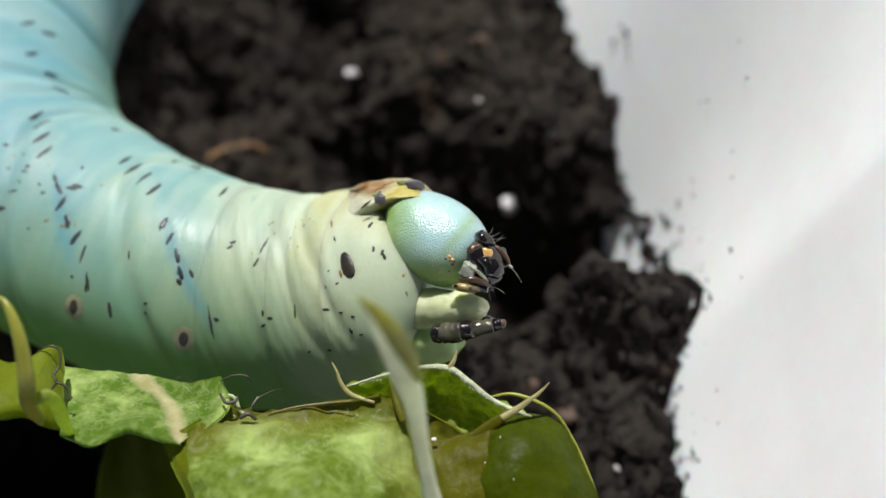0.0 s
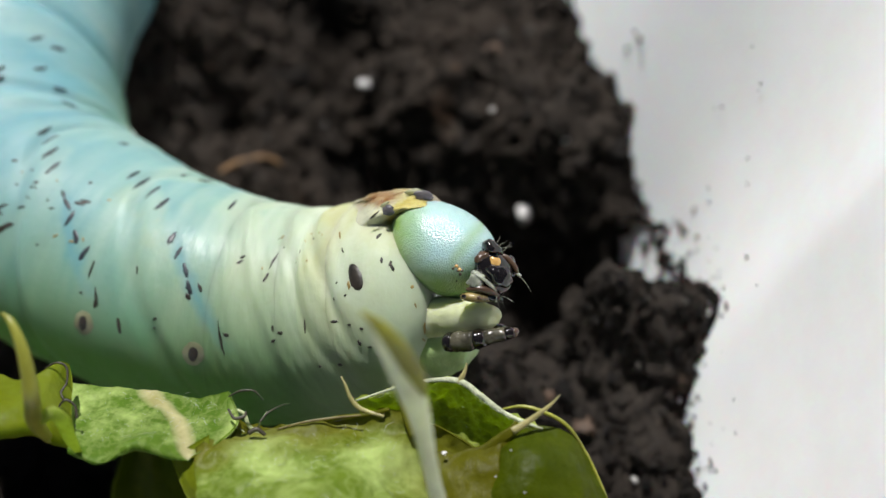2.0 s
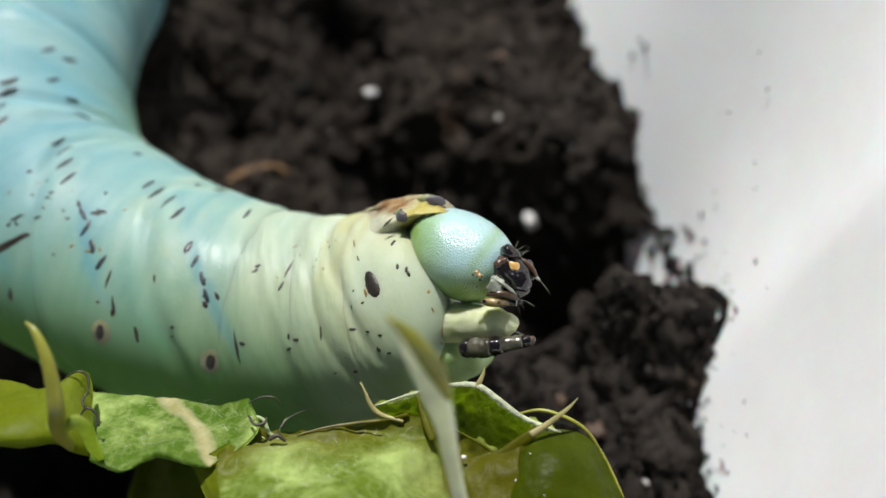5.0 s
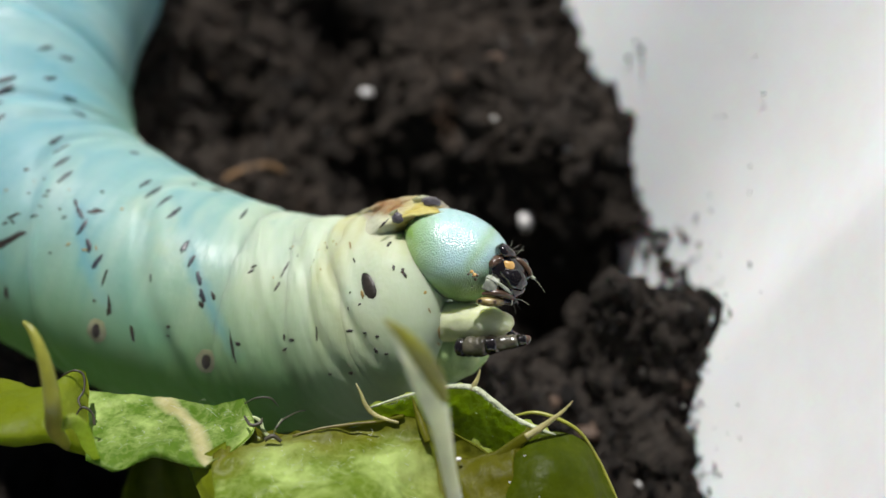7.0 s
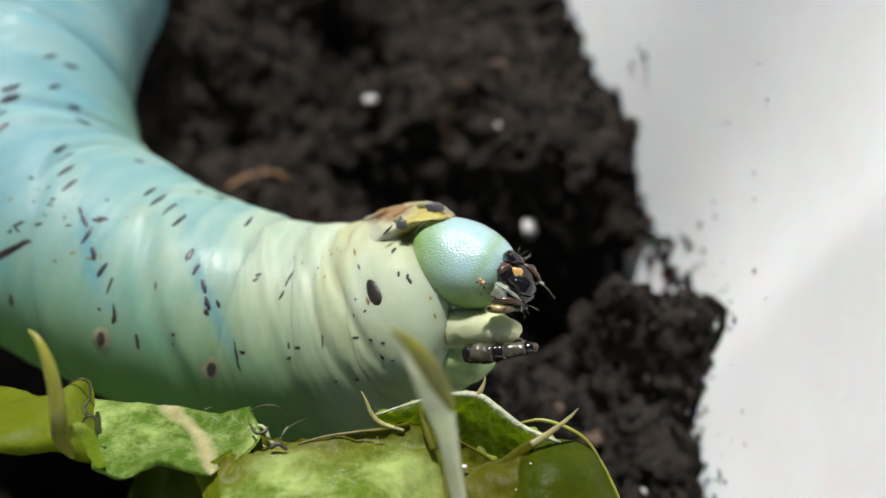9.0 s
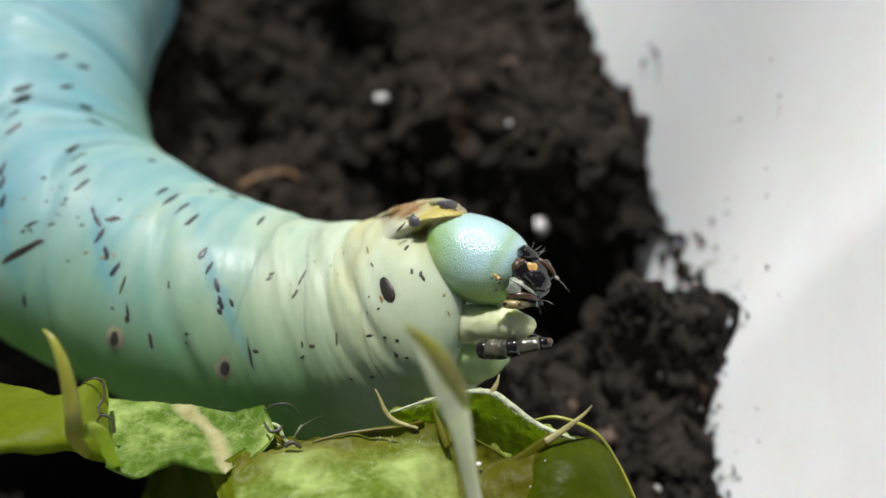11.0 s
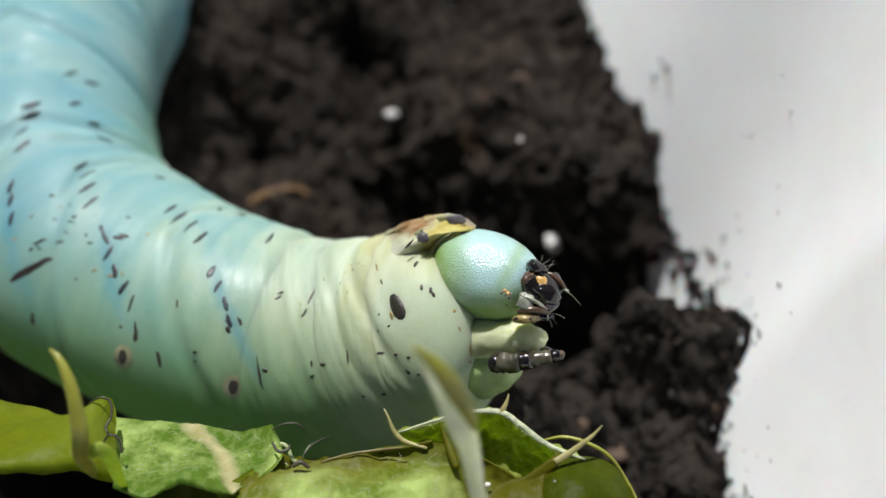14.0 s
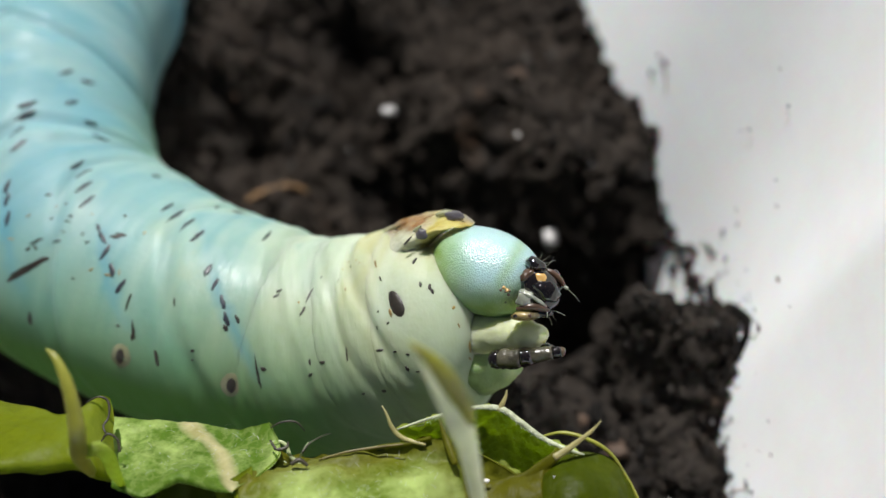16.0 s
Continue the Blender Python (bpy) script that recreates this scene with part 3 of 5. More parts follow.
def wall_crumbs(count, seed):
    """Crumbs heaped unevenly against the tub's wall, some climbing it."""
    rng = np.random.default_rng(seed)
    verts, faces, n = [], [], 0
    for _ in range(count):
        y = rng.uniform(-26, 46)
        if 3.0 < y < 10.5:
            continue
        z = soil_height(wall_x(y, 2) - 0.3, y) - 0.2
        z += abs(rng.normal(0, 0.3)) * (0.6 + 2.2 * max(0.0, noise.noise(Vector((y * 0.55, 2.0, 5.0)))))
        r = 0.08 + 0.34 * rng.random() ** 2
        v, f = CRUMBS[rng.integers(len(CRUMBS))]
        verts.append(v @ turned(rng) * r + (wall_x(y, z) - r * 0.4, y, z))
        faces.append(f + n)
        n += len(v)
    return np.concatenate(verts), np.concatenate(faces)


CRUMB_FIELD = joined(scatter_crumbs(15000, 3, lambda g: 0.06 + 0.34 * g.random() ** 3, -42, 14, -22, 46), scatter_crumbs(550, 5, lambda g: 0.4 + 0.8 * g.random() ** 2, -42, 12.5, -22, 46), wall_crumbs(1500, 9))
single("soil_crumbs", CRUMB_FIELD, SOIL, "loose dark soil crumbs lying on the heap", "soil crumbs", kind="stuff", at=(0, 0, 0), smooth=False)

# ---- caterpillar ----
CAT = thing("caterpillar", (-32.0, 8.0, 8.0), "plump pale turquoise caterpillar with dark dashes, resting on soil and leaf", "caterpillar")
SPINE = spline(AXIS, 700)
steps = np.linalg.norm(np.diff(SPINE[:, :3], axis=0), axis=1)
ARC = np.concatenate([[0], np.cumsum(steps)])
LENGTH = ARC[-1]
ARC = ARC / LENGTH


def at_line(u):
    return np.array([np.interp(u, ARC, SPINE[:, k]) for k in range(4)])


# fold positions along the body, depth and width (shares of radius and length)
FOLDS = [(0.14, 0.05, 0.007), (0.24, 0.05, 0.007), (0.34, 0.05, 0.007), (0.435, 0.05, 0.007), (0.525, 0.045, 0.006), (0.61, 0.045, 0.006), (0.70, 0.035, 0.006), (0.79, 0.03, 0.005), (0.862, 0.020, 0.006), (0.908, 0.020, 0.006), (0.938, 0.038, 0.005)]
_g = np.random.default_rng(11)
RIDGES = [(u + _g.normal(0, 0.0012), _g.uniform(0.5, 1.0), _g.uniform(0, 9)) for u in np.arange(0.765, 0.985, 0.0100)]


def swell(u, v):
    """The radius as a share: folds between the segments, and fine wrinkles on the fore part."""
    k = 1.0
    slant = u + 0.010 * noise.noise(Vector((u * 9, v * 5, 4.0))) - 0.20 * (min(abs(v % 1.0), 1 - v % 1.0) - 0.1)
    for c, d, w in FOLDS:
        k -= d * math.exp(-((slant - c) / w) ** 2)
        k += 0.35 * d * math.exp(-((slant - c - 1.9 * w) / (1.3 * w)) ** 2)
    if u > 0.74:
        for c, a, seed in RIDGES:
            if abs(slant - c) < 0.016:
                fade = 0.35 + 0.9 * max(0.0, noise.noise(Vector((v * 7 + seed, seed, 1.0))) + 0.25)
                k -= 0.0105 * a * fade * math.exp(-((slant - c) / 0.0026) ** 2)
    k += 0.012 * noise.noise(Vector((u * 40, v * 6, 2.0))) + 0.006 * noise.noise(Vector((u * 110, v * 15, 6.0)))
    return k


CHEEK = np.array((-7.38, -8.83, 21.98))
CHEEK_AXES = np.array((RIGHT, DOWN, AHEAD), float)
CHEEK_SIZE = np.array((2.85, 4.3, 2.6))


def bulge(p):
    """Pushes the skin out over the swollen cheek behind the head."""
    f = np.linalg.norm(((p - CHEEK) @ CHEEK_AXES.T) / CHEEK_SIZE)
    if f > 1.9 or f < 1e-3:
        return p
    g = (f + 1 + math.sqrt((f - 1) ** 2 + 0.06)) / 2
    fade = min(1.0, (1.9 - f) / 0.4)
    return CHEEK + (p - CHEEK) * (1 + (g / f - 1) * fade)


def surf(u, v, lift=0.0):
    """A point of the skin: u along the body from the tail, v round it from the back over the flank."""
    c = at_line(u)
    t = at_line(min(u + 0.004, 1))[:3] - at_line(max(u - 0.004, 0))[:3]
    t = t / np.linalg.norm(t)
    tilt = np.interp(u, (0.45, 0.75, 1.0), (0.12, 0.62, 0.75))
    hint = np.array((0, tilt, 1.0))
    b = hint - t * (hint @ t)
    b = b / np.linalg.norm(b)
    a = np.cross(t, b)
    r = c[3] * swell(u, v) + lift
    w = 2 * math.pi * v
    flatten = 1 + float(np.interp(u, (0.6, 0.7, 0.92, 0.98), (-0.06, 0.07, 0.07, -0.06))) * max(0.0, -math.cos(w))
    p = c[:3] + r * (math.cos(w) * b * flatten + math.sin(w) * a)
    if u < 0.93:
        return p
    return bulge(c[:3] + (r - lift) * (math.cos(w) * b * flatten + math.sin(w) * a)) + lift * (math.cos(w) * b + math.sin(w) * a)


def body_piece(name, u0, u1, rings, around=112, label=""):
    """A stretch of the skin from u0 to u1, run on under its neighbours on both sides."""
    verts, uvs = [], []
    lo, hi = (u0 - 0.030 if u0 > 0 else 0.0), (u1 + 0.024 if u1 < 1 else 1.0)
    for u in np.linspace(lo, hi, rings):
        past = max(u0 - u, u - u1, 0.0)
        near = min(u - u0 if u0 > 0 else 1.0, u1 - u if u1 < 1 else 1.0)
        lip = -0.015 - 20.0 * past if past > 0 else -0.015 * max(0.0, 1 - near / 0.003) ** 2
        for j in range(around):
            verts.append(surf(u, j / around, lip))
            uvs.append((u, abs((j / around + 0.5) % 1 - 0.5)))
    faces = grid_faces(rings, around, True)
    faces.append(tuple(range(around - 1, -1, -1)))
    faces.append(tuple((rings - 1) * around + j for j in range(around)))
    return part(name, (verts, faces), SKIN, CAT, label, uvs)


CUTS = (0.0, 0.848, 0.896, 0.950, 1.0)
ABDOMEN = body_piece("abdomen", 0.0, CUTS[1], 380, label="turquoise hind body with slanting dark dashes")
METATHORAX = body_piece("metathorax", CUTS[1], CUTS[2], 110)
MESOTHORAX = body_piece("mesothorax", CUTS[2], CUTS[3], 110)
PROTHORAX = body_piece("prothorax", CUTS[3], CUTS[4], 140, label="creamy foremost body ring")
PIECES = ((CUTS[1], ABDOMEN), (CUTS[2], METATHORAX), (CUTS[3], MESOTHORAX), (1.1, PROTHORAX))


def owner(u):
    return next(ob for edge, ob in PIECES if u < edge)


def body_mark(name, u, v, long, wide, turn, material, dome=0.015, label=""):
    """A spot of pigment that follows the skin; turn in degrees from the body's line towards the belly."""
    ring = 2 * math.pi * at_line(u)[3]
    c, s = math.cos(radians(turn)), math.sin(radians(turn))
    verts, rings, around = [], 4, 12
    for i in range(rings + 1):
        q = i / rings
        for j in range(around):
            w = 2 * math.pi * j / around
            rough = 1 + (0.12 if "spiracle" in name else 0.55) * wobble((math.cos(w), math.sin(w), u * 90), 1.9, v * 30)
            x, y = q * rough * long / 2 * math.cos(w), q * rough * wide / 2 * math.sin(w)
            verts.append(surf(u + (x * c - y * s) / LENGTH, v + (x * s + y * c) / ring, 0.034 + dome * (1 - q * q) - (0.05 if q == 1 else 0)))
    return part(name, (verts, grid_faces(rings + 1, around, True)), material, owner(u), label)


def spiracle(u, v):
    """A breathing hole: pale swelling, grey halo and dark slit."""
    body_mark("spiracle", u, v, 1.85, 1.35, 95, HALO, 0.05, "dark breathing hole with a grey-brown ring")
    body_mark("spiracle_slit", u, v, 1.35, 0.74, 95, INK, 0.12)


spiracle(0.8419, 0.2452)
spiracle(0.7785, 0.2313)
body_mark("spiracle", 0.9715, 0.1541, 1.68, 0.50, 77, INK, 0.05, "dark brown oval breathing hole")
body_mark("dash", 0.6738, -0.0019, 1.32, 0.31, -96, MARK)
body_mark("dash", 0.6855, 0.0089, 1.34, 0.31, -57, MARK)
body_mark("dash", 0.6988, 0.0320, 1.71, 0.35, -80, MARK)
body_mark("dash", 0.7099, 0.0490, 1.50, 0.31, -84, MARK)
body_mark("dash", 0.7081, 0.0784, 0.35, 0.24, -32, MARK)
body_mark("dash", 0.7593, 0.0042, 1.31, 0.28, -90, MARK)
body_mark("dash", 0.7692, 0.0104, 2.06, 0.28, -94, MARK)
body_mark("dash", 0.7837, 0.0228, 1.34, 0.28, -77, MARK)
body_mark("dash", 0.7959, 0.0367, 1.50, 0.28, -84, MARK)
body_mark("dash", 0.7756, -0.0745, 4.60, 0.21, -117, MARK)
body_mark("dash", 0.7994, -0.0514, 0.93, 0.21, -37, MARK)
body_mark("dash", 0.8372, 0.0027, 1.49, 0.21, -90, MARK)
body_mark("dash", 0.6279, -0.0853, 1.51, 0.31, -38, MARK)
body_mark("dash", 0.5651, -0.1054, 1.12, 0.31, -90, MARK)
body_mark("dash", 0.6035, -0.0915, 0.98, 0.28, -72, MARK)
body_mark("dash", 0.7227, -0.0514, 0.71, 0.21, -52, MARK)
body_mark("dash", 0.5593, -0.0761, 1.43, 0.35, -114, MARK)
body_mark("dash", 0.5849, -0.0745, 1.16, 0.28, -105, MARK)
body_mark("dash", 0.6192, 0.0166, 1.84, 0.35, -114, MARK)
body_mark("dash", 0.6041, 0.0058, 2.01, 0.31, -112, MARK)
body_mark("dash", 0.5919, -0.0112, 1.71, 0.31, -100, MARK)
body_mark("dash", 0.5843, -0.0158, 1.50, 0.28, -96, MARK)
body_mark("dash", 0.6500, 0.0691, 1.58, 0.31, -124, MARK)
body_mark("dash", 0.6581, 0.0861, 1.27, 0.31, -118, MARK)
body_mark("dash", 0.6680, 0.1077, 1.20, 0.31, -112, MARK)
body_mark("dash", 0.7308, 0.0784, 0.93, 0.24, 37, MARK)
body_mark("dash", 0.7378, 0.0876, 1.18, 0.31, 28, MARK)
body_mark("dash", 0.7465, 0.1062, 1.31, 0.35, -90, MARK)
body_mark("dash", 0.7576, 0.1247, 1.19, 0.38, 52, MARK)
body_mark("dash", 0.7680, 0.1417, 1.13, 0.35, -82, MARK)
body_mark("dash", 0.8140, 0.0892, 1.12, 0.31, -90, MARK)
body_mark("dash", 0.8215, 0.1077, 1.13, 0.28, -82, MARK)
body_mark("dash", 0.8297, 0.1309, 1.03, 0.31, 65, MARK)
body_mark("dash", 0.8343, 0.1525, 1.03, 0.35, 65, MARK)
body_mark("spot", 0.6948, 0.1633, 3.30, 0.56, -50, INK)
body_mark("spot", 0.7767, 0.1571, 1.26, 0.16, -90, INK)
body_mark("spot", 0.7843, 0.1911, 1.32, 0.19, 73, INK)
body_mark("spot", 0.7471, 0.0799, 0.93, 0.28, -20, INK)
body_mark("spot", 0.7337, 0.1510, 0.25, 0.16, 0, INK)
body_mark("spot", 0.7081, 0.1139, 0.82, 0.16, -23, INK)
body_mark("spot", 0.8000, 0.2205, 1.13, 0.28, 77, INK)
body_mark("spot", 0.8413, 0.1510, 0.74, 0.25, 59, INK)
body_mark("spot", 0.8605, 0.2189, 2.27, 0.22, 77, INK)
body_mark("spot", 0.8645, 0.2112, 0.41, 0.28, 23, INK)
body_mark("spot", 0.8663, 0.1046, 0.59, 0.19, -32, INK)
body_mark("spot", 0.8930, 0.1015, 1.36, 0.16, -68, INK)
body_mark("spot", 0.8890, 0.1278, 0.87, 0.19, -65, INK)
body_mark("spot", 0.8186, 0.2019, 0.30, 0.19, -32, INK)
body_mark("spot", 0.6948, 0.1232, 0.89, 0.22, -45, INK)
body_mark("spot", 0.6919, 0.1355, 0.40, 0.22, -52, INK)
body_mark("spot", 0.6808, 0.0598, 0.41, 0.25, -23, INK)
body_mark("spot", 0.7407, 0.0475, 0.30, 0.22, -32, INK)
body_mark("spot", 0.7052, 0.2251, 1.27, 0.37, 84, INK)
body_mark("spot", 0.8349, 0.1649, 0.54, 0.31, 62, INK)
body_mark("spot", 0.9273, 0.2066, 0.96, 0.19, 98, INK)
body_mark("spot", 0.9564, 0.2112, 0.71, 0.17, 8, INK)
body_mark("spot", 0.8942, 0.2019, 0.47, 0.16, 90, INK)
body_mark("spot", 0.8936, 0.2205, 0.41, 0.19, -23, INK)
body_mark("spot", 0.9000, 0.2097, 0.50, 0.22, 0, INK)
body_mark("spot", 0.9622, 0.1108, 0.46, 0.11, 59, INK)
body_mark("spot", 0.9616, 0.1587, 0.18, 0.11, -32, INK)
body_mark("spot", 0.9674, 0.1772, 0.18, 0.11, -32, INK)
body_mark("spot", 0.9581, 0.1803, 0.29, 0.11, 90, INK)
body_mark("spot", 0.9791, 0.1371, 0.29, 0.07, 90, INK)
body_mark("spot", 0.9814, 0.1432, 0.29, 0.09, 90, INK)
body_mark("spot", 0.9820, 0.1494, 0.30, 0.09, 75, INK)
body_mark("spot", 0.9680, 0.2158, 0.23, 0.13, 0, INK)
body_mark("spot", 0.9727, 0.2205, 0.14, 0.13, 52, INK)
body_mark("spot", 0.9709, 0.2390, 0.29, 0.13, 90, INK)
body_mark("spot", 0.9488, 0.2745, 0.50, 0.25, 0, INK)
body_mark("spot", 0.9308, 0.2714, 0.38, 0.16, 0, INK)
body_mark("spot", 0.8674, 0.0969, 0.53, 0.19, -18, INK)
body_mark("spot", 0.9773, 0.0969, 0.50, 0.11, -81, INK)
body_mark("spot", 0.9738, 0.2436, 0.14, 0.11, 0, INK)
body_mark("spot", 0.8029, 0.1417, 0.64, 0.12, 79, INK)
body_mark("spot", 0.7843, 0.2004, 0.64, 0.19, 79, INK)
body_mark("spot", 0.7744, 0.1911, 0.25, 0.19, 0, INK)
body_mark("spot", 0.8186, 0.2158, 0.25, 0.16, 0, INK)
body_mark("spot", 0.7494, 0.0753, 0.89, 0.22, -10, INK)
body_mark("fleck", 0.9872, 0.1757, 0.12, 0.08, 90, GOLD)
body_mark("fleck", 0.9901, 0.2282, 0.59, 0.07, 85, GOLD)
body_mark("fleck", 0.9878, 0.1958, 0.18, 0.04, 75, GOLD)
body_mark("fleck", 0.9901, 0.2514, 0.43, 0.04, 71, GOLD)
body_mark("fleck", 0.9552, 0.0799, 0.87, 0.15, 64, GOLD)
body_mark("fleck", 0.9692, 0.1649, 0.50, 0.15, 81, GOLD)

# brown crumbs and stains on the flank
_g = np.random.default_rng(29)
for _ in range(16):
    body_mark("fleck", _g.uniform(0.675, 0.765), _g.uniform(0.055, 0.135), _g.uniform(0.15, 0.6), _g.uniform(0.08, 0.2), _g.uniform(-90, 90), GOLD if _g.random() < 0.5 else INK)
for _ in range(14):
    body_mark("fleck", _g.uniform(0.875, 0.965), _g.uniform(0.05, 0.13), _g.uniform(0.12, 0.4), _g.uniform(0.05, 0.12), _g.uniform(60, 120), GOLD if _g.random() < 0.6 else INK)

# head and mouth
LONG = np.array(RIGHT) * 0.83 + np.array(DOWN) * 0.56
CROSS = np.array(RIGHT) * 0.56 - np.array(DOWN) * 0.83
FORE = LONG * math.cos(0.36) - np.array(AHEAD) * math.sin(0.36)
HEAD_AXES = (FORE, CROSS, np.cross(FORE, CROSS))
skull = blob((-3.55, -6.29, 23.40), (3.66, 2.72, 3.1), HEAD_AXES, 40, 56, 0.05, 1.2, 3.0, 0.97)
across = [(0.5 + (q - np.array((-3.55, -6.29, 23.40))) @ np.array(RIGHT) / 7.0, 0.5 + (q - np.array((-3.55, -6.29, 23.40))) @ np.array(DOWN) / 7.0) for q in skull[0]]
head = part("head", skull, HEAD, CAT, "blue-green rounded head with fine granules", across)


def hp(r, d, a=0.0):
    """A point in mm from the head's middle along the side plane of the animal."""
    return np.array((-3.36, -6.55, 23.78)) + r * np.array(RIGHT) + d * np.array(DOWN) + (a - 0.5) * np.array(AHEAD)


def head_blob(name, at, radii, material, turn=0.0, label="", lumps=0.25, square=1.0):
    c, s = math.cos(radians(turn)), math.sin(radians(turn))
    x = np.array(RIGHT) * c + np.array(DOWN) * s
    y = np.array(DOWN) * c - np.array(RIGHT) * s
    return part(name, blob(hp(*at), radii, (x, y, np.array(AHEAD)), 14, 20, lumps, 1.6, at[0] * 3, square), material, head, label)


def head_rod(name, rows, material, label="", flat=1.0):
    return part(name, rod([(*hp(*q[:3]), q[3]) for q in rows], 20, 10, flat), material, head, label)


head_blob("jaw_base", (2.8, 1.45, -1.75), (1.05, 1.5, 0.75), BLACK, -20, "black horny ring round the mouth", 0.15)
head_blob("clypeus", (2.75, -0.02, -1.75), (0.68, 0.42, 0.75), BLACK, 35, "black glossy upper lip")
head_blob("labrum", (2.92, 0.85, -2.10), (0.46, 0.40, 0.42), AMBER, 40, "amber plate over the jaws")
head_blob("plate", (2.22, 0.55, -2.15), (0.46, 0.34, 0.3), BROWN, -20, "dark glossy plate", 0.6)
head_blob("mandible", (3.15, 1.62, -2.05), (0.88, 0.72, 0.8), BLACK, 30, "black glossy jaw", 0.3)
head_blob("mandible", (3.55, 1.30, -1.05), (0.66, 0.85, 0.8), BLACK, 20, "black glossy jaw", 0.3)
head_blob("maxilla", (1.80, 1.90, -2.30), (0.46, 0.54, 0.35), IVORY, 25, "ivory plate beside the jaw", 0.35, 0.75)
head_rod("maxilla_bar", [(1.55, 1.45, -2.55, 0.05), (2.1, 1.75, -2.65, 0.10), (2.6, 2.15, -2.55, 0.13), (3.0, 2.55, -2.35, 0.08)], IVORY, "pale glossy bar")
head_rod("maxilla_edge", [(1.2, 2.45, -2.25, 0.10), (1.9, 2.40, -2.45, 0.20), (2.6, 2.55, -2.35, 0.24), (3.15, 2.85, -2.15, 0.10)], BROWN)
head_blob("labium", (1.75, 2.92, -2.00), (0.95, 0.34, 0.6), HORN, 4, "yellowish lower lip with dark spots", 0.1)
head_blob("labium_spot", (1.05, 2.85, -2.55), (0.14, 0.12, 0.08), BLACK)
head_blob("labium_spot", (1.95, 2.95, -2.60), (0.12, 0.12, 0.08), BROWN)
head_rod("palp", [(2.5, 2.85, -2.05, 0.30), (2.85, 3.0, -2.05, 0.22), (3.15, 3.0, -2.05, 0.18), (3.35, 3.12, -2.05, 0.08)], BLACK, "dark jointed feeler beside the mouth")
head_blob("palp_ring", (3.0, 3.0, -2.05), (0.07, 0.25, 0.25), IVORY, 8)
head_rod("palp_bristle", [(3.2, 2.85, -2.05, 0.03), (3.6, 2.95, -2.15, 0.02), (4.05, 3.25, -2.15, 0.012)], IVORY)
head_rod("antenna", [(3.3, 0.35, -1.55, 0.14), (3.75, 0.65, -1.65, 0.17), (4.15, 1.15, -1.65, 0.16), (4.35, 1.70, -1.65, 0.08)], BROWN, "short brown feeler ending in a bristle")
head_blob("antenna_tip", (4.38, 1.62, -1.70), (0.17, 0.12, 0.12), IVORY, 40)
head_rod("bristle", [(4.4, 1.65, -1.65, 0.03), (4.75, 2.05, -1.65, 0.022), (5.1, 2.6, -1.65, 0.01)], SMOKE)
for k, (r, d, x, y) in enumerate(((3.0, -0.25, 3.25, -0.75), (3.1, -0.15, 3.7, -0.45), (3.2, 0.0, 3.95, -0.1), (3.4, 0.2, 3.9, -0.35), (2.9, 2.6, 3.5, 3.5), (2.95, 2.9, 3.2, 3.75), (2.6, 0.1, 2.9, -0.5))):
    head_rod("bristle", [(r, d, -1.8, 0.022), ((r + x) / 2 + 0.05, (d + y) / 2, -1.9, 0.016), (x, y, -1.9, 0.006)], SMOKE)
for r, d, q in ((0.42, 1.18, 0.09), (0.62, 1.05, 0.12), (0.78, 1.25, 0.13), (0.85, 1.52, 0.10), (0.70, 1.32, 0.08), (0.95, 1.3, 0.09), (0.62, 1.95, 0.06)):
    depth = -3.3 * math.sqrt(max(0.05, 1 - ((r * 0.83 + d * 0.56) / 3.75) ** 2 - ((r * 0.56 - d * 0.83) / 3.05) ** 2))
    head_blob("eye", (r, d, depth), (q, q, 0.14), AMBER if q > 0.11 else BROWN if q > 0.07 else BLACK, 0, "tiny brown simple eye")

# horny hood over the neck, its lip lying on the back of the head
hood = sheet([[(-10.51, -0.42, 18.66), (-8.78, -0.39, 20.29), (-7.13, -0.84, 21.20), (-5.60, -1.41, 22.05), (-4.51, -2.19, 22.69), (-3.73, -3.22, 23.36)],
              [(-10.50, -0.90, 20.63), (-8.67, -1.19, 22.48), (-7.08, -1.45, 23.23), (-5.53, -1.90, 23.88), (-4.36, -2.64, 24.25), (-3.55, -3.57, 24.40)],
              [(-10.29, -1.92, 21.97), (-8.48, -2.50, 23.78), (-6.93, -2.69, 24.43), (-5.53, -3.00, 24.90), (-4.39, -3.61, 25.21), (-3.55, -4.19, 25.15)],
              [(-9.97, -2.99, 23.11), (-8.37, -3.77, 24.67), (-7.11, -4.02, 25.33), (-5.98, -4.18, 25.79), (-4.96, -4.47, 26.03), (-4.07, -4.68, 25.92)],
              [(-9.65, -3.97, 23.87), (-8.25, -4.77, 25.17), (-7.32, -4.95, 25.64), (-6.54, -4.97, 25.94), (-5.84, -4.95, 26.14), (-5.19, -4.87, 26.10)],
              [(-9.24, -4.44, 24.08), (-8.18, -5.09, 24.95), (-7.51, -5.29, 25.30), (-6.99, -5.33, 25.49), (-6.59, -5.28, 25.61), (-6.31, -5.19, 25.62)],
              [(-8.73, -5.05, 24.06), (-7.90, -5.71, 24.66), (-7.28, -6.00, 24.97), (-6.86, -5.91, 24.96), (-6.56, -5.73, 24.89), (-6.32, -5.49, 24.87)]], 50, 44, 0.10, 0.16, 1.1, 31.0)
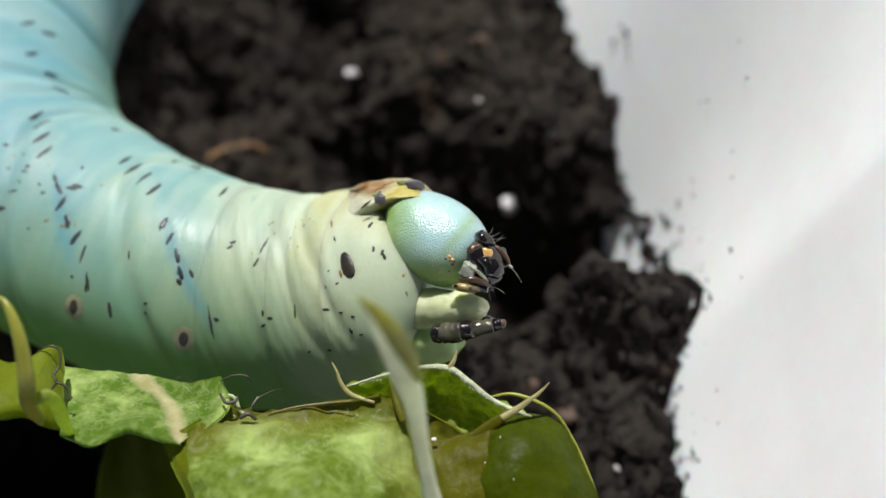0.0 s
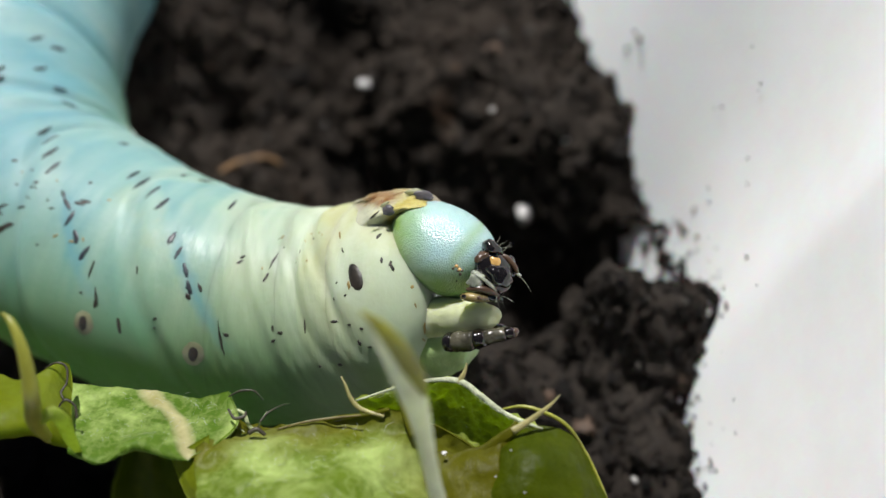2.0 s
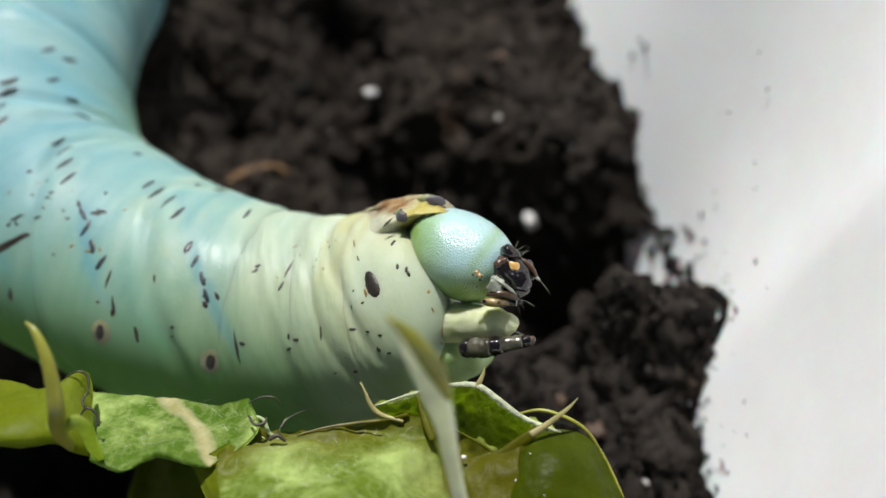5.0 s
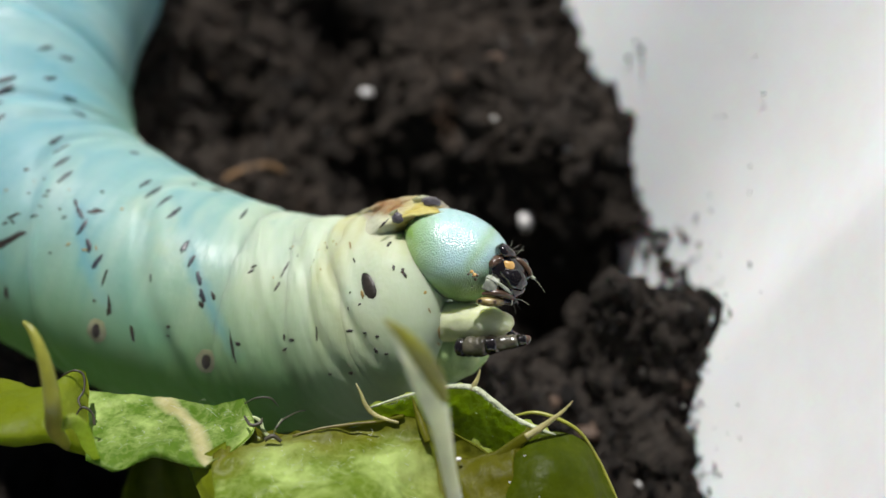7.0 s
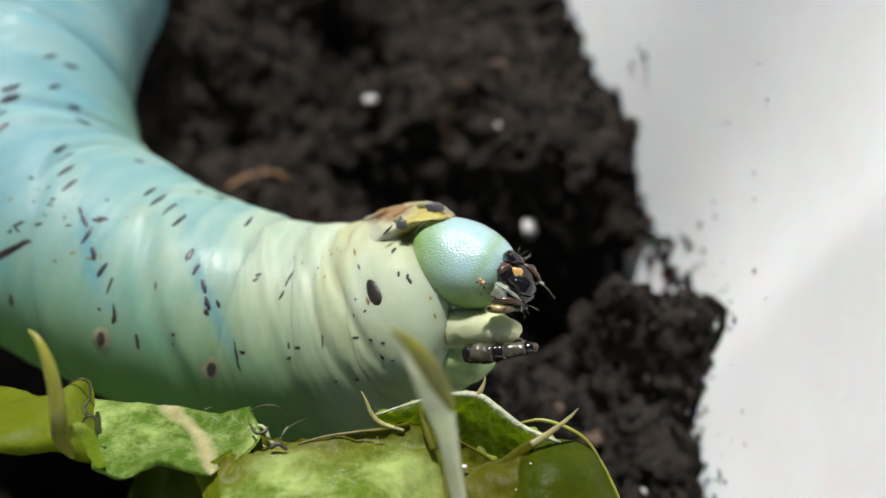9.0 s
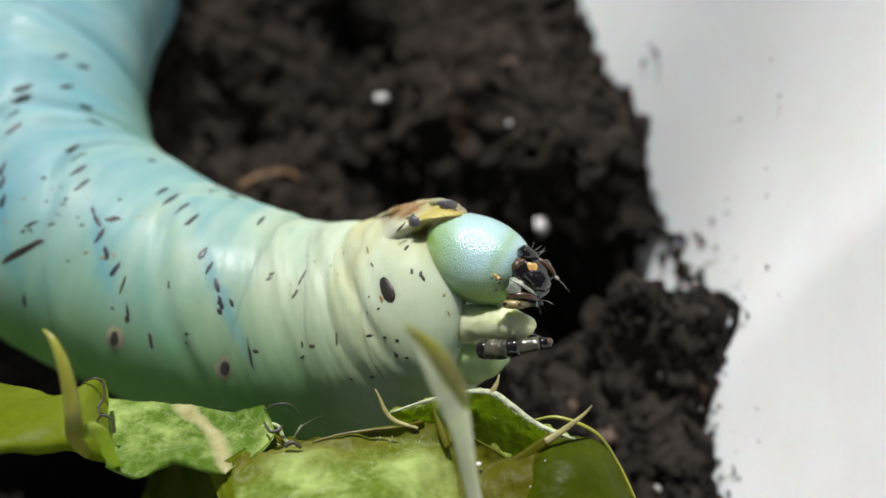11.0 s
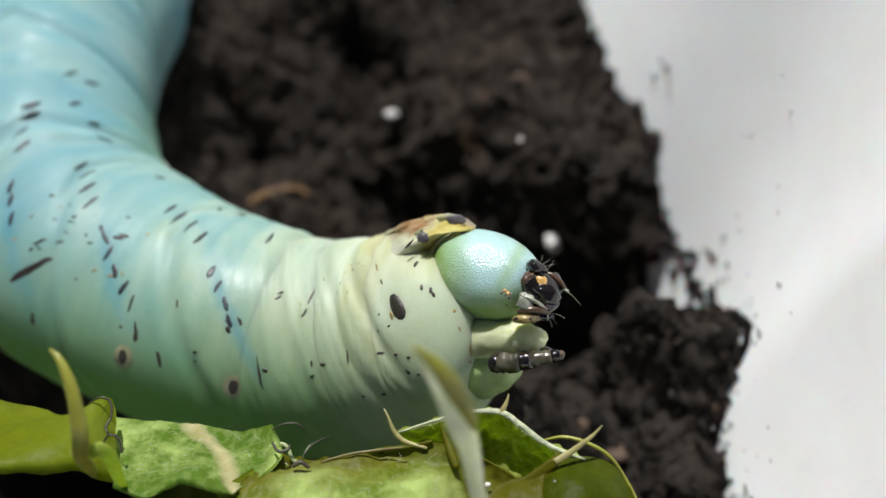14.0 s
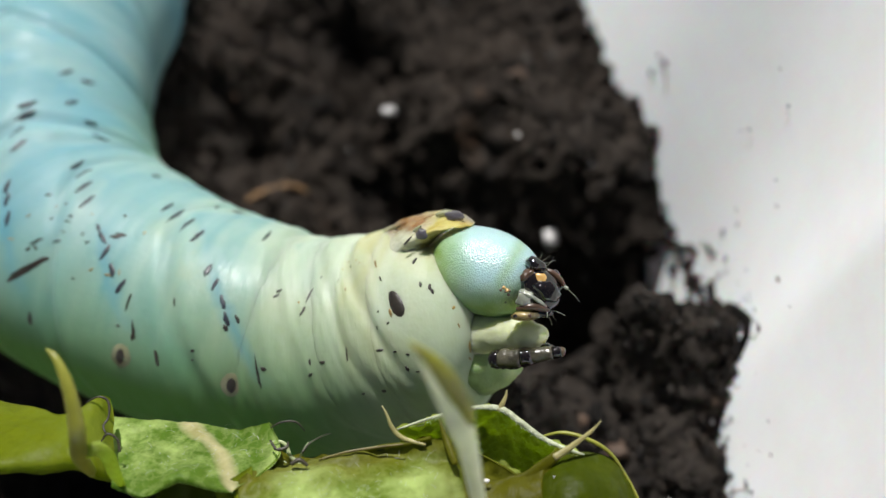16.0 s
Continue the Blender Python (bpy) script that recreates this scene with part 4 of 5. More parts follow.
# its hind and lower edges run into the skin
bpy.context.view_layer.update()
for k, (a, b) in enumerate(sheet_uv(50, 44)):
    ease = min(1.0, max(0.0, 1 - a / 0.34, (b - 0.60) / 0.34))
    hit, place, _, _ = PROTHORAX.ray_cast((Vector(hood[0][k]) - AHEAD * 6 - BASES[CAT.name]) * MM, AHEAD)
    if hit and ease > 0:
        skin_point = np.array(place / MM + BASES[CAT.name] + AHEAD * 0.12)
        hood[0][k] += (skin_point - hood[0][k]) * ease * ease * (3 - 2 * ease)
shield = part("collar_shield", hood, SHIELD, PROTHORAX, "yellow-brown horny collar with dark blotches", sheet_uv(50, 44))
for at, long, wide, turn, mat in (((-4.58, -3.67, 25.77), 0.55, 0.30, 12, DARK_HORN), ((-5.26, -3.02, 25.27), 0.50, 0.20, -8, HALO), ((-6.64, -4.86, 26.17), 0.34, 0.30, 20, DARK_HORN), ((-6.96, -4.17, 25.79), 0.30, 0.14, -30, HALO),
                                  ((-7.59, -4.99, 25.93), 0.36, 0.06, -42, INK)):
    c, s = math.cos(radians(turn)), math.sin(radians(turn))
    x, y = np.array(RIGHT) * c + np.array(DOWN) * s, np.array(DOWN) * c - np.array(RIGHT) * s
    part("blotch", blob(at, (long, wide, 0.10), (x, y, np.array(AHEAD)), 12, 18, 0.55, 2.2, long * 70), mat, shield)

# swollen fold beside the head, underside lobes and legs
legs = part("leg_base", blob((-4.92, -9.96, 18.70), (2.62, 2.3, 2.4), None, 30, 40, 0.16, 2.0, 5), LOBE_GREEN, CAT, "pale green swollen underside carrying the legs")
cone = rod([(-6.53, -9.53, 20.39, 1.30), (-4.61, -9.82, 21.36, 1.25), (-2.92, -10.26, 22.16, 1.08), (-1.66, -10.69, 22.54, 0.92), (-0.86, -10.93, 22.63, 0.72), (-0.43, -10.99, 22.54, 0.42), (-0.26, -11.02, 22.49, 0.08)], 40, 28, 0.85)
cone = (np.array([q + np.array(DOWN) * (0.16 * wobble(q, 1.1, 2.0) + 0.07 * wobble(q, 3.2, 6.0)) - np.array(AHEAD) * 0.12 * wobble(q, 1.7, 4.0) for q in cone[0]]), cone[1])
part("lobe", cone, LOBE, legs, "pale yellow-green cone under the mouth")


def leg(rows, bands):
    """A short jointed leg: rows of point and radius; bands: which stretches are dark."""
    pts = [(*p, r) for p, r in rows]
    whole = spline(pts, 41)
    made = None
    for k, (a, b, mat, grow) in enumerate(bands):
        seg = whole[int(a * 40):int(b * 40) + 1].copy()
        seg[:, 3] *= grow
        ends = np.vstack([seg[0] * (1, 1, 1, 0.8), seg[1:-1], seg[-1] * (1, 1, 1, 0.8)])
        verts, faces = rod(ends[::max(1, len(ends) // 6)] if len(ends) > 8 else ends, 16, 20)
        middle = verts.mean(0)
        verts = np.array([middle + (q - middle) * (1 + 0.16 * wobble(q, 1.9, 3.0) + 0.08 * wobble(q, 4.5, 8.0)) for q in verts])
        ob = part("leg" if k == 0 else "leg_joint", (verts, faces), mat, made or legs)
        made = made or legs
    return made


leg([((-3.78, -12.00, 22.01), 0.56), ((-3.05, -12.19, 22.27), 0.63), ((-2.14, -12.28, 22.44), 0.62), ((-1.23, -12.26, 22.56), 0.52), ((-0.46, -12.25, 22.70), 0.44), ((0.22, -12.21, 22.74), 0.37), ((0.63, -12.15, 22.72), 0.26), ((0.76, -12.15, 22.70), 0.05)],
    ((0.0, 0.12, BLACK, 1.0), (0.10, 0.34, LEG_SKIN, 1.0), (0.32, 0.43, BLACK, 1.04), (0.41, 0.68, LEG_SKIN, 0.98), (0.66, 0.80, BLACK, 1.0), (0.78, 1.0, BROWN, 0.95)))
leg([((-2.89, -10.64, 21.08), 0.40), ((-2.04, -10.94, 21.49), 0.50), ((-1.25, -11.16, 21.71), 0.48), ((-0.56, -11.35, 21.73), 0.40), ((-0.05, -11.49, 21.69), 0.28), ((0.18, -11.51, 21.64), 0.06)],
    ((0.0, 0.34, BLACK, 1.0), (0.32, 0.56, LEG_SKIN, 1.0), (0.54, 0.70, BLACK, 1.0), (0.68, 1.0, BROWN, 1.0)))
# ---- leaf ----
LEAF_THING = thing("thistle_leaf", (-12.0, -26.0, 2.0), "curled green spiny-edged leaf with downy underside leaning on the caterpillar", "leaf")
part("blade", sheet([[(-28.20, -13.02, 22.20), (-24.57, -13.96, 22.53), (-21.68, -14.38, 22.58), (-19.34, -15.00, 22.56), (-16.64, -15.14, 23.52)],
                     [(-26.78, -16.43, 24.14), (-23.66, -16.59, 24.03), (-20.44, -16.84, 23.70), (-18.35, -17.34, 23.66), (-15.80, -17.83, 24.14)],
                     [(-25.21, -19.58, 26.22), (-23.14, -20.44, 26.10), (-21.21, -19.54, 26.11), (-19.38, -20.01, 25.55), (-18.12, -20.23, 25.24)],
                     [(-25.30, -19.54, 25.55), (-23.33, -20.20, 25.14), (-21.42, -19.34, 25.12), (-19.48, -19.92, 24.77), (-18.10, -20.19, 24.54)]], 80, 60, 0.2, 0.3, 0.5, 1.0), LEAF_RIBBED, LEAF_THING, "green lobe with wavy edge and straw-coloured midrib", sheet_uv(80, 60))
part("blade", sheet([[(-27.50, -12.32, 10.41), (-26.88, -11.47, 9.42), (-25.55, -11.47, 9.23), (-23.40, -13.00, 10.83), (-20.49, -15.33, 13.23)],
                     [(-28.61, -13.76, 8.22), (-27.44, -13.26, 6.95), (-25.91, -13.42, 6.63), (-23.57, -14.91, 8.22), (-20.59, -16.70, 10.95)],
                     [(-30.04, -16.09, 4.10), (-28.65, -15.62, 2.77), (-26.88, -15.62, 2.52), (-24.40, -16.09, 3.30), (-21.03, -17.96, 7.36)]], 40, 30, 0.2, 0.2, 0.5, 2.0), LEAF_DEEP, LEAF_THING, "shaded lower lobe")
part("blade", sheet([[(-18.05, -19.56, 24.79), (-16.45, -18.50, 24.09), (-13.24, -17.86, 23.47), (-9.91, -17.33, 23.33), (-6.87, -16.99, 23.41), (-4.63, -17.63, 22.68), (-1.87, -18.97, 20.88)],
                     [(-17.96, -20.65, 24.81), (-15.95, -19.70, 24.41), (-13.10, -19.07, 23.83), (-9.82, -18.79, 23.54), (-6.90, -18.41, 23.09), (-4.60, -18.65, 21.75), (-1.85, -19.51, 19.68)],
                     [(-17.40, -22.44, 25.17), (-15.33, -22.09, 25.67), (-12.39, -21.79, 25.73), (-9.26, -21.55, 25.15), (-6.64, -20.94, 23.45), (-4.16, -20.64, 21.29), (-1.55, -20.55, 18.69)],
                     [(-16.91, -24.55, 25.20), (-14.53, -25.05, 26.83), (-11.53, -25.17, 27.47), (-8.55, -24.85, 26.69), (-6.17, -24.01, 24.02), (-3.73, -23.13, 20.80), (-1.13, -22.26, 17.55)],
                     [(-16.59, -27.06, 23.85), (-13.99, -28.18, 26.35), (-11.29, -28.63, 27.11), (-8.40, -28.41, 26.13), (-6.05, -27.51, 23.51), (-3.72, -26.16, 19.74), (-1.19, -24.82, 15.94)],
                     [(-18.76, -27.71, 13.75), (-16.72, -27.71, 13.46), (-14.00, -27.71, 13.07), (-10.60, -27.71, 12.59), (-7.54, -27.71, 12.16), (-4.48, -27.71, 11.73), (-1.65, -26.90, 8.98)]], 90, 70, 0.2, 0.6, 0.42, 4.0, 0.8), LEAF_DOWNY, LEAF_THING, "pale downy underside of a broad lobe", sheet_uv(90, 70))
part("blade", sheet([[(-9.16, -15.66, 22.14), (-7.05, -15.31, 22.49), (-4.81, -14.94, 22.69), (-2.77, -15.19, 22.82), (-0.69, -16.77, 22.10), (2.07, -18.16, 21.69)],
                     [(-9.09, -15.75, 20.64), (-7.04, -15.60, 20.45), (-4.99, -15.31, 20.34), (-2.92, -15.87, 20.41), (-0.93, -17.15, 20.03), (1.44, -18.39, 20.35)],
                     [(-8.75, -17.17, 20.41), (-7.12, -17.21, 19.87), (-4.82, -17.19, 19.13), (-2.75, -17.75, 19.20), (-1.03, -18.29, 19.33), (1.02, -19.38, 19.78)],
                     [(-8.36, -19.41, 20.37), (-6.73, -19.69, 19.96), (-4.42, -19.98, 19.46), (-2.45, -20.26, 19.00), (-0.74, -20.65, 19.23), (0.94, -21.04, 19.45)]], 60, 40, 0.22, 0.42, 1.9, 7.0), LEAF, LEAF_THING, "rough green hollow of a folded lobe")
part("blade_rim", rod([(-9.05, -15.74, 22.36, 0.07), (-7.01, -15.36, 22.74, 0.09), (-4.78, -15.02, 22.92, 0.12), (-2.83, -15.25, 23.08, 0.19), (-1.60, -16.12, 22.78, 0.19), (-0.17, -17.21, 22.32, 0.15), (1.99, -18.21, 21.95, 0.08)], 50, 10, 0.8), RIM_DOWN, LEAF_THING, "pale thickened leaf rim")
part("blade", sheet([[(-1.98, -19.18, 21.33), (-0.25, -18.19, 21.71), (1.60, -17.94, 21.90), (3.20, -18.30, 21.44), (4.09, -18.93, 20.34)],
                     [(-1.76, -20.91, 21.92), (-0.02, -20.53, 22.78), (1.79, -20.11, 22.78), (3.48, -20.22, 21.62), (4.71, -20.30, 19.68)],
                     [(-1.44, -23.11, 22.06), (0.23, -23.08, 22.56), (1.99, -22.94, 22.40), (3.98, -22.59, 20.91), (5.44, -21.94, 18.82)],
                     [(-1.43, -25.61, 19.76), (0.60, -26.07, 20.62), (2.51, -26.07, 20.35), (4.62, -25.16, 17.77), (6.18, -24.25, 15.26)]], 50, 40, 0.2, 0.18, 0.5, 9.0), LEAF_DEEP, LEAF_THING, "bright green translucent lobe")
part("blade_rim", rod([(*(-0.36, -16.77, 22.05), 0.06), (*(0.83, -16.74, 22.19), 0.11), (*(2.13, -17.15, 22.03), 0.12), (*(3.39, -17.88, 21.53), 0.12), (*(4.26, -18.98, 20.43), 0.10), (*(4.96, -20.44, 19.55), 0.09), (*(5.50, -21.94, 18.81), 0.08)], 50, 8), THORN, LEAF_THING, "thin arched yellow-green rim")


def spine(rows, flat=0.8, material=None, label=""):
    return part("spine", rod([(*p, r) for p, r in rows], 30, 12, flat), material or THORN, LEAF_THING, label)


spine([((3.20, -16.98, 23.84), 0.03), ((2.67, -17.33, 23.46), 0.09), ((1.97, -17.73, 23.19), 0.14), ((1.11, -18.18, 22.90), 0.20), ((0.26, -18.60, 22.76), 0.24)], 0.7, THORN_TAN, "tan-tipped spine at the leaf edge")
part("blade_rim", rod([(1.28, -18.07, 22.95, 0.10), (0.26, -18.60, 22.76, 0.30), (-0.59, -19.10, 22.56, 0.36), (-1.45, -19.60, 22.37, 0.40), (-2.44, -19.88, 22.34, 0.40), (-3.44, -19.97, 22.30, 0.36), (-4.60, -19.89, 22.28, 0.20)], 40, 12, 0.35), LEAF_OLIVE, LEAF_THING, "thick olive rim of the folded lobe")
part("blade_rim", rod([(*(0.51, -17.95, 22.61), 0.12), (*(-0.26, -19.09, 22.43), 0.34), (*(-0.72, -20.27, 22.32), 0.42), (*(-0.82, -21.44, 22.17), 0.42), (*(-0.31, -22.78, 21.96), 0.4), (*(0.38, -24.98, 21.34), 0.4)], 24, 12, 0.4), LEAF_OLIVE, LEAF_THING, "olive folded leaf edge")
part("blade", sheet([[(-5.14, -19.21, 22.62), (-3.34, -19.59, 22.41), (-1.69, -19.26, 22.38), (-0.18, -18.57, 22.46)],
                     [(-5.00, -20.53, 22.34), (-3.31, -20.97, 22.67), (-1.66, -20.94, 22.75), (-0.52, -20.42, 22.63)],
                     [(-4.69, -22.59, 22.14), (-3.00, -22.88, 22.57), (-1.41, -22.88, 22.34), (-0.45, -22.51, 22.16)],
                     [(-4.19, -25.30, 21.07), (-2.52, -25.53, 21.40), (-0.94, -25.53, 21.18), (0.31, -25.43, 20.78)]], 30, 24, 0.18, 0.2, 0.7, 21.0), LEAF_OLIVE, LEAF_THING, "olive folded front of the lobe")
spine([((-9.55, -15.36, 24.81), 0.04), ((-9.31, -15.86, 24.60), 0.08), ((-9.06, -16.48, 24.04), 0.14), ((-8.51, -16.99, 23.64), 0.15), ((-7.19, -17.46, 23.44), 0.09)], 0.8, THORN_TAN)
spine([((-2.23, -14.45, 23.78), 0.04), ((-2.41, -14.82, 23.43), 0.11), ((-2.84, -15.36, 23.01), 0.20)], 0.8, THORN_TAN)
spine([((-6.27, -16.09, 23.89), 0.05), ((-6.09, -16.82, 23.69), 0.15), ((-5.76, -17.82, 23.58), 0.25), ((-5.44, -18.86, 23.45), 0.2)], 0.7, LEAF_OLIVE)
spine([((-8.46, -17.51, 23.87), 0.05), ((-10.15, -17.54, 23.80), 0.08), ((-11.80, -17.74, 23.91), 0.08), ((-13.47, -18.10, 23.92), 0.04)], 0.8, TWIG)
spine([((-26.43, -15.69, 35.28), 0.09), ((-25.87, -16.28, 35.11), 0.24), ((-25.37, -17.44, 34.45), 0.36), ((-25.16, -18.63, 33.53), 0.44), ((-25.23, -19.72, 32.28), 0.50), ((-25.80, -19.84, 30.07), 0.50), ((-26.12, -19.37, 26.96), 0.30)], 0.8, None, "long curved yellow-green spine")
part("blade_rim", rod([(*(-25.32, -20.03, 30.67), 0.25), (*(-24.78, -19.49, 30.36), 0.42), (*(-24.43, -19.57, 29.40), 0.45), (*(-24.52, -19.85, 27.81), 0.4), (*(-24.51, -19.96, 26.17), 0.2)], 24, 10, 0.35), LEAF, LEAF_THING, "pale folded leaf edge")
part("blade", sheet([[(-19.64, -19.68, 24.18), (-19.07, -20.91, 24.04), (-18.32, -22.46, 23.91), (-17.58, -23.94, 23.11)],
                     [(-18.36, -19.38, 24.90), (-17.86, -20.98, 24.65), (-17.11, -22.79, 24.48), (-16.43, -24.34, 23.88)],
                     [(-17.22, -18.71, 24.93), (-16.99, -20.62, 24.52), (-16.13, -22.66, 24.06), (-15.48, -24.22, 23.47)]], 30, 24, 0.2, 0.15, 0.9, 23.0), LEAF_LIME, LEAF_THING, "bright yellow-green fold of the leaf")
part("blade_rim", rod([(*(-14.24, -18.00, 23.52), 0.08), (*(-11.91, -17.67, 23.40), 0.12), (*(-9.88, -17.35, 23.46), 0.14), (*(-8.21, -17.27, 23.42), 0.14), (*(-6.84, -17.10, 23.62), 0.12)], 24, 8), LEAF_OLIVE, LEAF_THING, "olive leaf edge")
for at, q in (((0.28, -20.39, 23.96), 0.05), ((-0.67, -21.77, 23.51), 0.05), ((-3.66, -19.96, 23.22), 0.16), ((0.96, -22.78, 23.36), 0.04)):
    part("grit", blob(at, (q, q * 0.8, q * 0.6), None, 8, 10, 0.3, 2.0, at[0]), PERLITE, LEAF_THING)
# the strip that rises towards the lens
part("blade_tip", rod([(-5.11, -20.88, 41.13, 0.10), (-4.63, -21.27, 40.11, 0.29), (-4.00, -22.16, 38.74, 0.55), (-3.49, -22.80, 36.84, 0.72), (-3.30, -23.31, 34.34, 0.55), (-3.29, -24.26, 31.60, 0.43), (-3.17, -25.53, 28.64, 0.44), (-2.91, -27.89, 25.68, 0.91)], 40, 12, 0.35), TIP_PALE, LEAF_THING, "pale narrow leaf tip bent upwards")
part("blade_tip_edge", rod([(-5.17, -20.90, 41.56, 0.10), (-4.25, -21.58, 41.00, 0.36), (-3.54, -22.22, 39.78, 0.52), (-2.98, -22.69, 37.97, 0.44), (-2.79, -22.99, 36.19, 0.13)], 30, 10, 0.45), THORN, LEAF_THING, "olive upper side of the leaf tip")
# far left lobe, its unseen outer end lengthened to shade the soil below
part("blade", sheet([[(-48.01, -8.73, 25.57), (-41.91, -10.22, 25.20), (-36.13, -12.42, 25.85), (-33.46, -13.00, 25.11), (-30.34, -14.12, 25.39), (-27.99, -15.47, 27.06), (-26.51, -14.00, 26.36), (-26.32, -13.57, 25.17)],
                     [(-46.39, -13.15, 26.85), (-40.44, -14.29, 26.71), (-34.77, -15.98, 27.70), (-31.94, -16.67, 27.58), (-28.91, -17.50, 28.06), (-27.09, -17.91, 28.25), (-26.21, -16.53, 26.86), (-25.80, -15.42, 25.36)],
                     [(-45.38, -16.84, 27.23), (-39.52, -17.67, 27.31), (-33.92, -18.88, 28.61), (-31.13, -19.33, 28.64), (-28.58, -19.39, 28.25), (-26.66, -19.33, 28.01), (-25.62, -19.43, 27.09), (-25.32, -19.04, 25.86)],
                     [(-47.30, -15.82, 23.86), (-41.24, -16.47, 24.02), (-35.47, -17.53, 25.39), (-32.58, -17.91, 25.46), (-29.71, -18.23, 25.57), (-27.73, -18.17, 25.32), (-26.46, -18.65, 24.84), (-26.02, -18.27, 23.59)]], 60, 40, 0.22, 0.2, 0.6, 12.0), LEAF_LIME, LEAF_THING, "dark green curled lobe")
for rows in ([((-27.06, -14.57, 26.79), 0.05), ((-26.19, -14.45, 27.16), 0.1), ((-25.64, -14.68, 26.94), 0.12), ((-25.60, -15.55, 26.67), 0.1), ((-25.89, -16.14, 26.63), 0.12), ((-25.71, -16.62, 26.59), 0.06)],
             [((-25.99, -17.40, 26.71), 0.06), ((-25.48, -16.87, 26.97), 0.12), ((-24.92, -17.15, 26.72), 0.12), ((-24.85, -17.76, 26.32), 0.14)],
             [((-16.17, -16.37, 25.11), 0.06), ((-15.43, -16.20, 25.40), 0.09), ((-14.61, -16.20, 25.28), 0.09), ((-14.18, -16.54, 24.72), 0.05)],
             [((-16.19, -17.10, 24.94), 0.10), ((-15.76, -17.76, 25.03), 0.16), ((-15.20, -17.68, 25.01), 0.16), ((-15.10, -17.29, 24.95), 0.06)],
             [((-14.42, -17.74, 24.28), 0.12), ((-13.94, -17.15, 24.30), 0.07), ((-13.19, -16.57, 23.99), 0.05), ((-12.74, -16.38, 23.76), 0.03)],
             [((-15.01, -18.51, 24.45), 0.2), ((-14.50, -18.32, 24.50), 0.22), ((-14.04, -18.60, 24.26), 0.16)]):
    part("dried_curl", rod([(*p, r * 0.65) for p, r in rows], 24, 8), DRY, LEAF_THING, "shrivelled brown curl of the leaf edge")

part("blade", sheet([[(-17.14, -16.14, 22.72), (-16.07, -16.54, 22.32), (-14.82, -17.04, 22.07), (-13.37, -16.92, 21.94)],
                     [(-17.56, -17.04, 22.46), (-16.08, -17.30, 22.79), (-14.72, -17.76, 22.31), (-13.01, -17.40, 21.94)],
                     [(-17.76, -18.80, 23.61), (-16.05, -19.20, 23.83), (-14.46, -19.44, 23.34), (-12.54, -19.03, 22.97)],
                     [(-18.42, -19.81, 22.35), (-16.52, -20.12, 22.36), (-14.72, -20.27, 22.02), (-12.76, -19.90, 21.73)]], 40, 30, 0.2, 0.35, 1.2, 17.0), LEAF_OLIVE, LEAF_THING, "crumpled brownish fold between two lobes")
for rows in ([(-16.65, -16.74, 23.70, 0.05), (-16.07, -16.57, 23.73, 0.09), (-15.59, -16.77, 23.53, 0.12), (-15.40, -17.28, 23.19, 0.12), (-15.01, -17.65, 22.90, 0.14), (-14.51, -17.99, 22.61, 0.10), (-13.76, -17.82, 22.61, 0.05)],
             [(-17.13, -17.37, 23.38, 0.08), (-16.66, -17.59, 23.17, 0.12), (-16.25, -17.48, 23.18, 0.10), (-15.67, -17.71, 22.96, 0.10)],
             [(-14.82, -17.42, 23.01, 0.05), (-14.55, -17.00, 23.24, 0.05), (-14.25, -16.63, 23.43, 0.03)]):
    part("blade_rim", rod(rows, 30, 8, 0.5), THORN_PALE, LEAF_THING, "pale crinkled leaf edge")


def leaf_hairs(rows, count, seed, long):
    """Fine pale hairs lying on a leaf sheet."""
    g = np.random.default_rng(seed)
    down = [spline(q, 30) for q in rows]
    cols = np.array([spline([d[i] for d in down], 24) for i in range(30)])
    du, dv = np.gradient(cols, axis=0), np.gradient(cols, axis=1)
    shapes = []
    for _ in range(count):
        i, j = int(g.integers(1, 29)), int(g.integers(1, 23))
        nrm = np.cross(du[i, j], dv[i, j])
        nrm /= np.linalg.norm(nrm) + 1e-9
        if nrm @ np.array(AHEAD) > 0:
            nrm = -nrm
        p = cols[i, j] + g.uniform(-0.5, 0.5) * du[i, j] + g.uniform(-0.5, 0.5) * dv[i, j] + nrm * 0.16
        w = g.uniform(0, 6.28)
        e = du[i, j] / np.linalg.norm(du[i, j]) * math.cos(w) + dv[i, j] / np.linalg.norm(dv[i, j]) * math.sin(w)
        f = np.cross(nrm, e)
        k = long * (0.15 + 0.85 * g.random() ** 2)
        shapes.append(rod([(*p, 0.004), (*(p + e * k * 0.5 + f * k * g.uniform(-0.3, 0.3) + nrm * 0.04), 0.006), (*(p + e * k + f * k * g.uniform(-0.4, 0.4)), 0.003)], 6, 4))
    ob = part("leaf_hairs", joined(*shapes), DOWN_HAIR, LEAF_THING, "short pale downy hairs")
    ob["kind"] = "stuff"
    return ob


leaf_hairs([[(-26.69, -14.42, 23.54), (-21.43, -14.76, 23.30), (-16.82, -15.76, 24.01)], [(-26.10, -17.06, 24.94), (-20.22, -17.36, 24.34), (-15.90, -18.34, 24.97)], [(-24.77, -19.73, 26.49), (-21.22, -19.67, 26.60), (-18.14, -20.51, 26.06)]], 95, 5, 0.8)
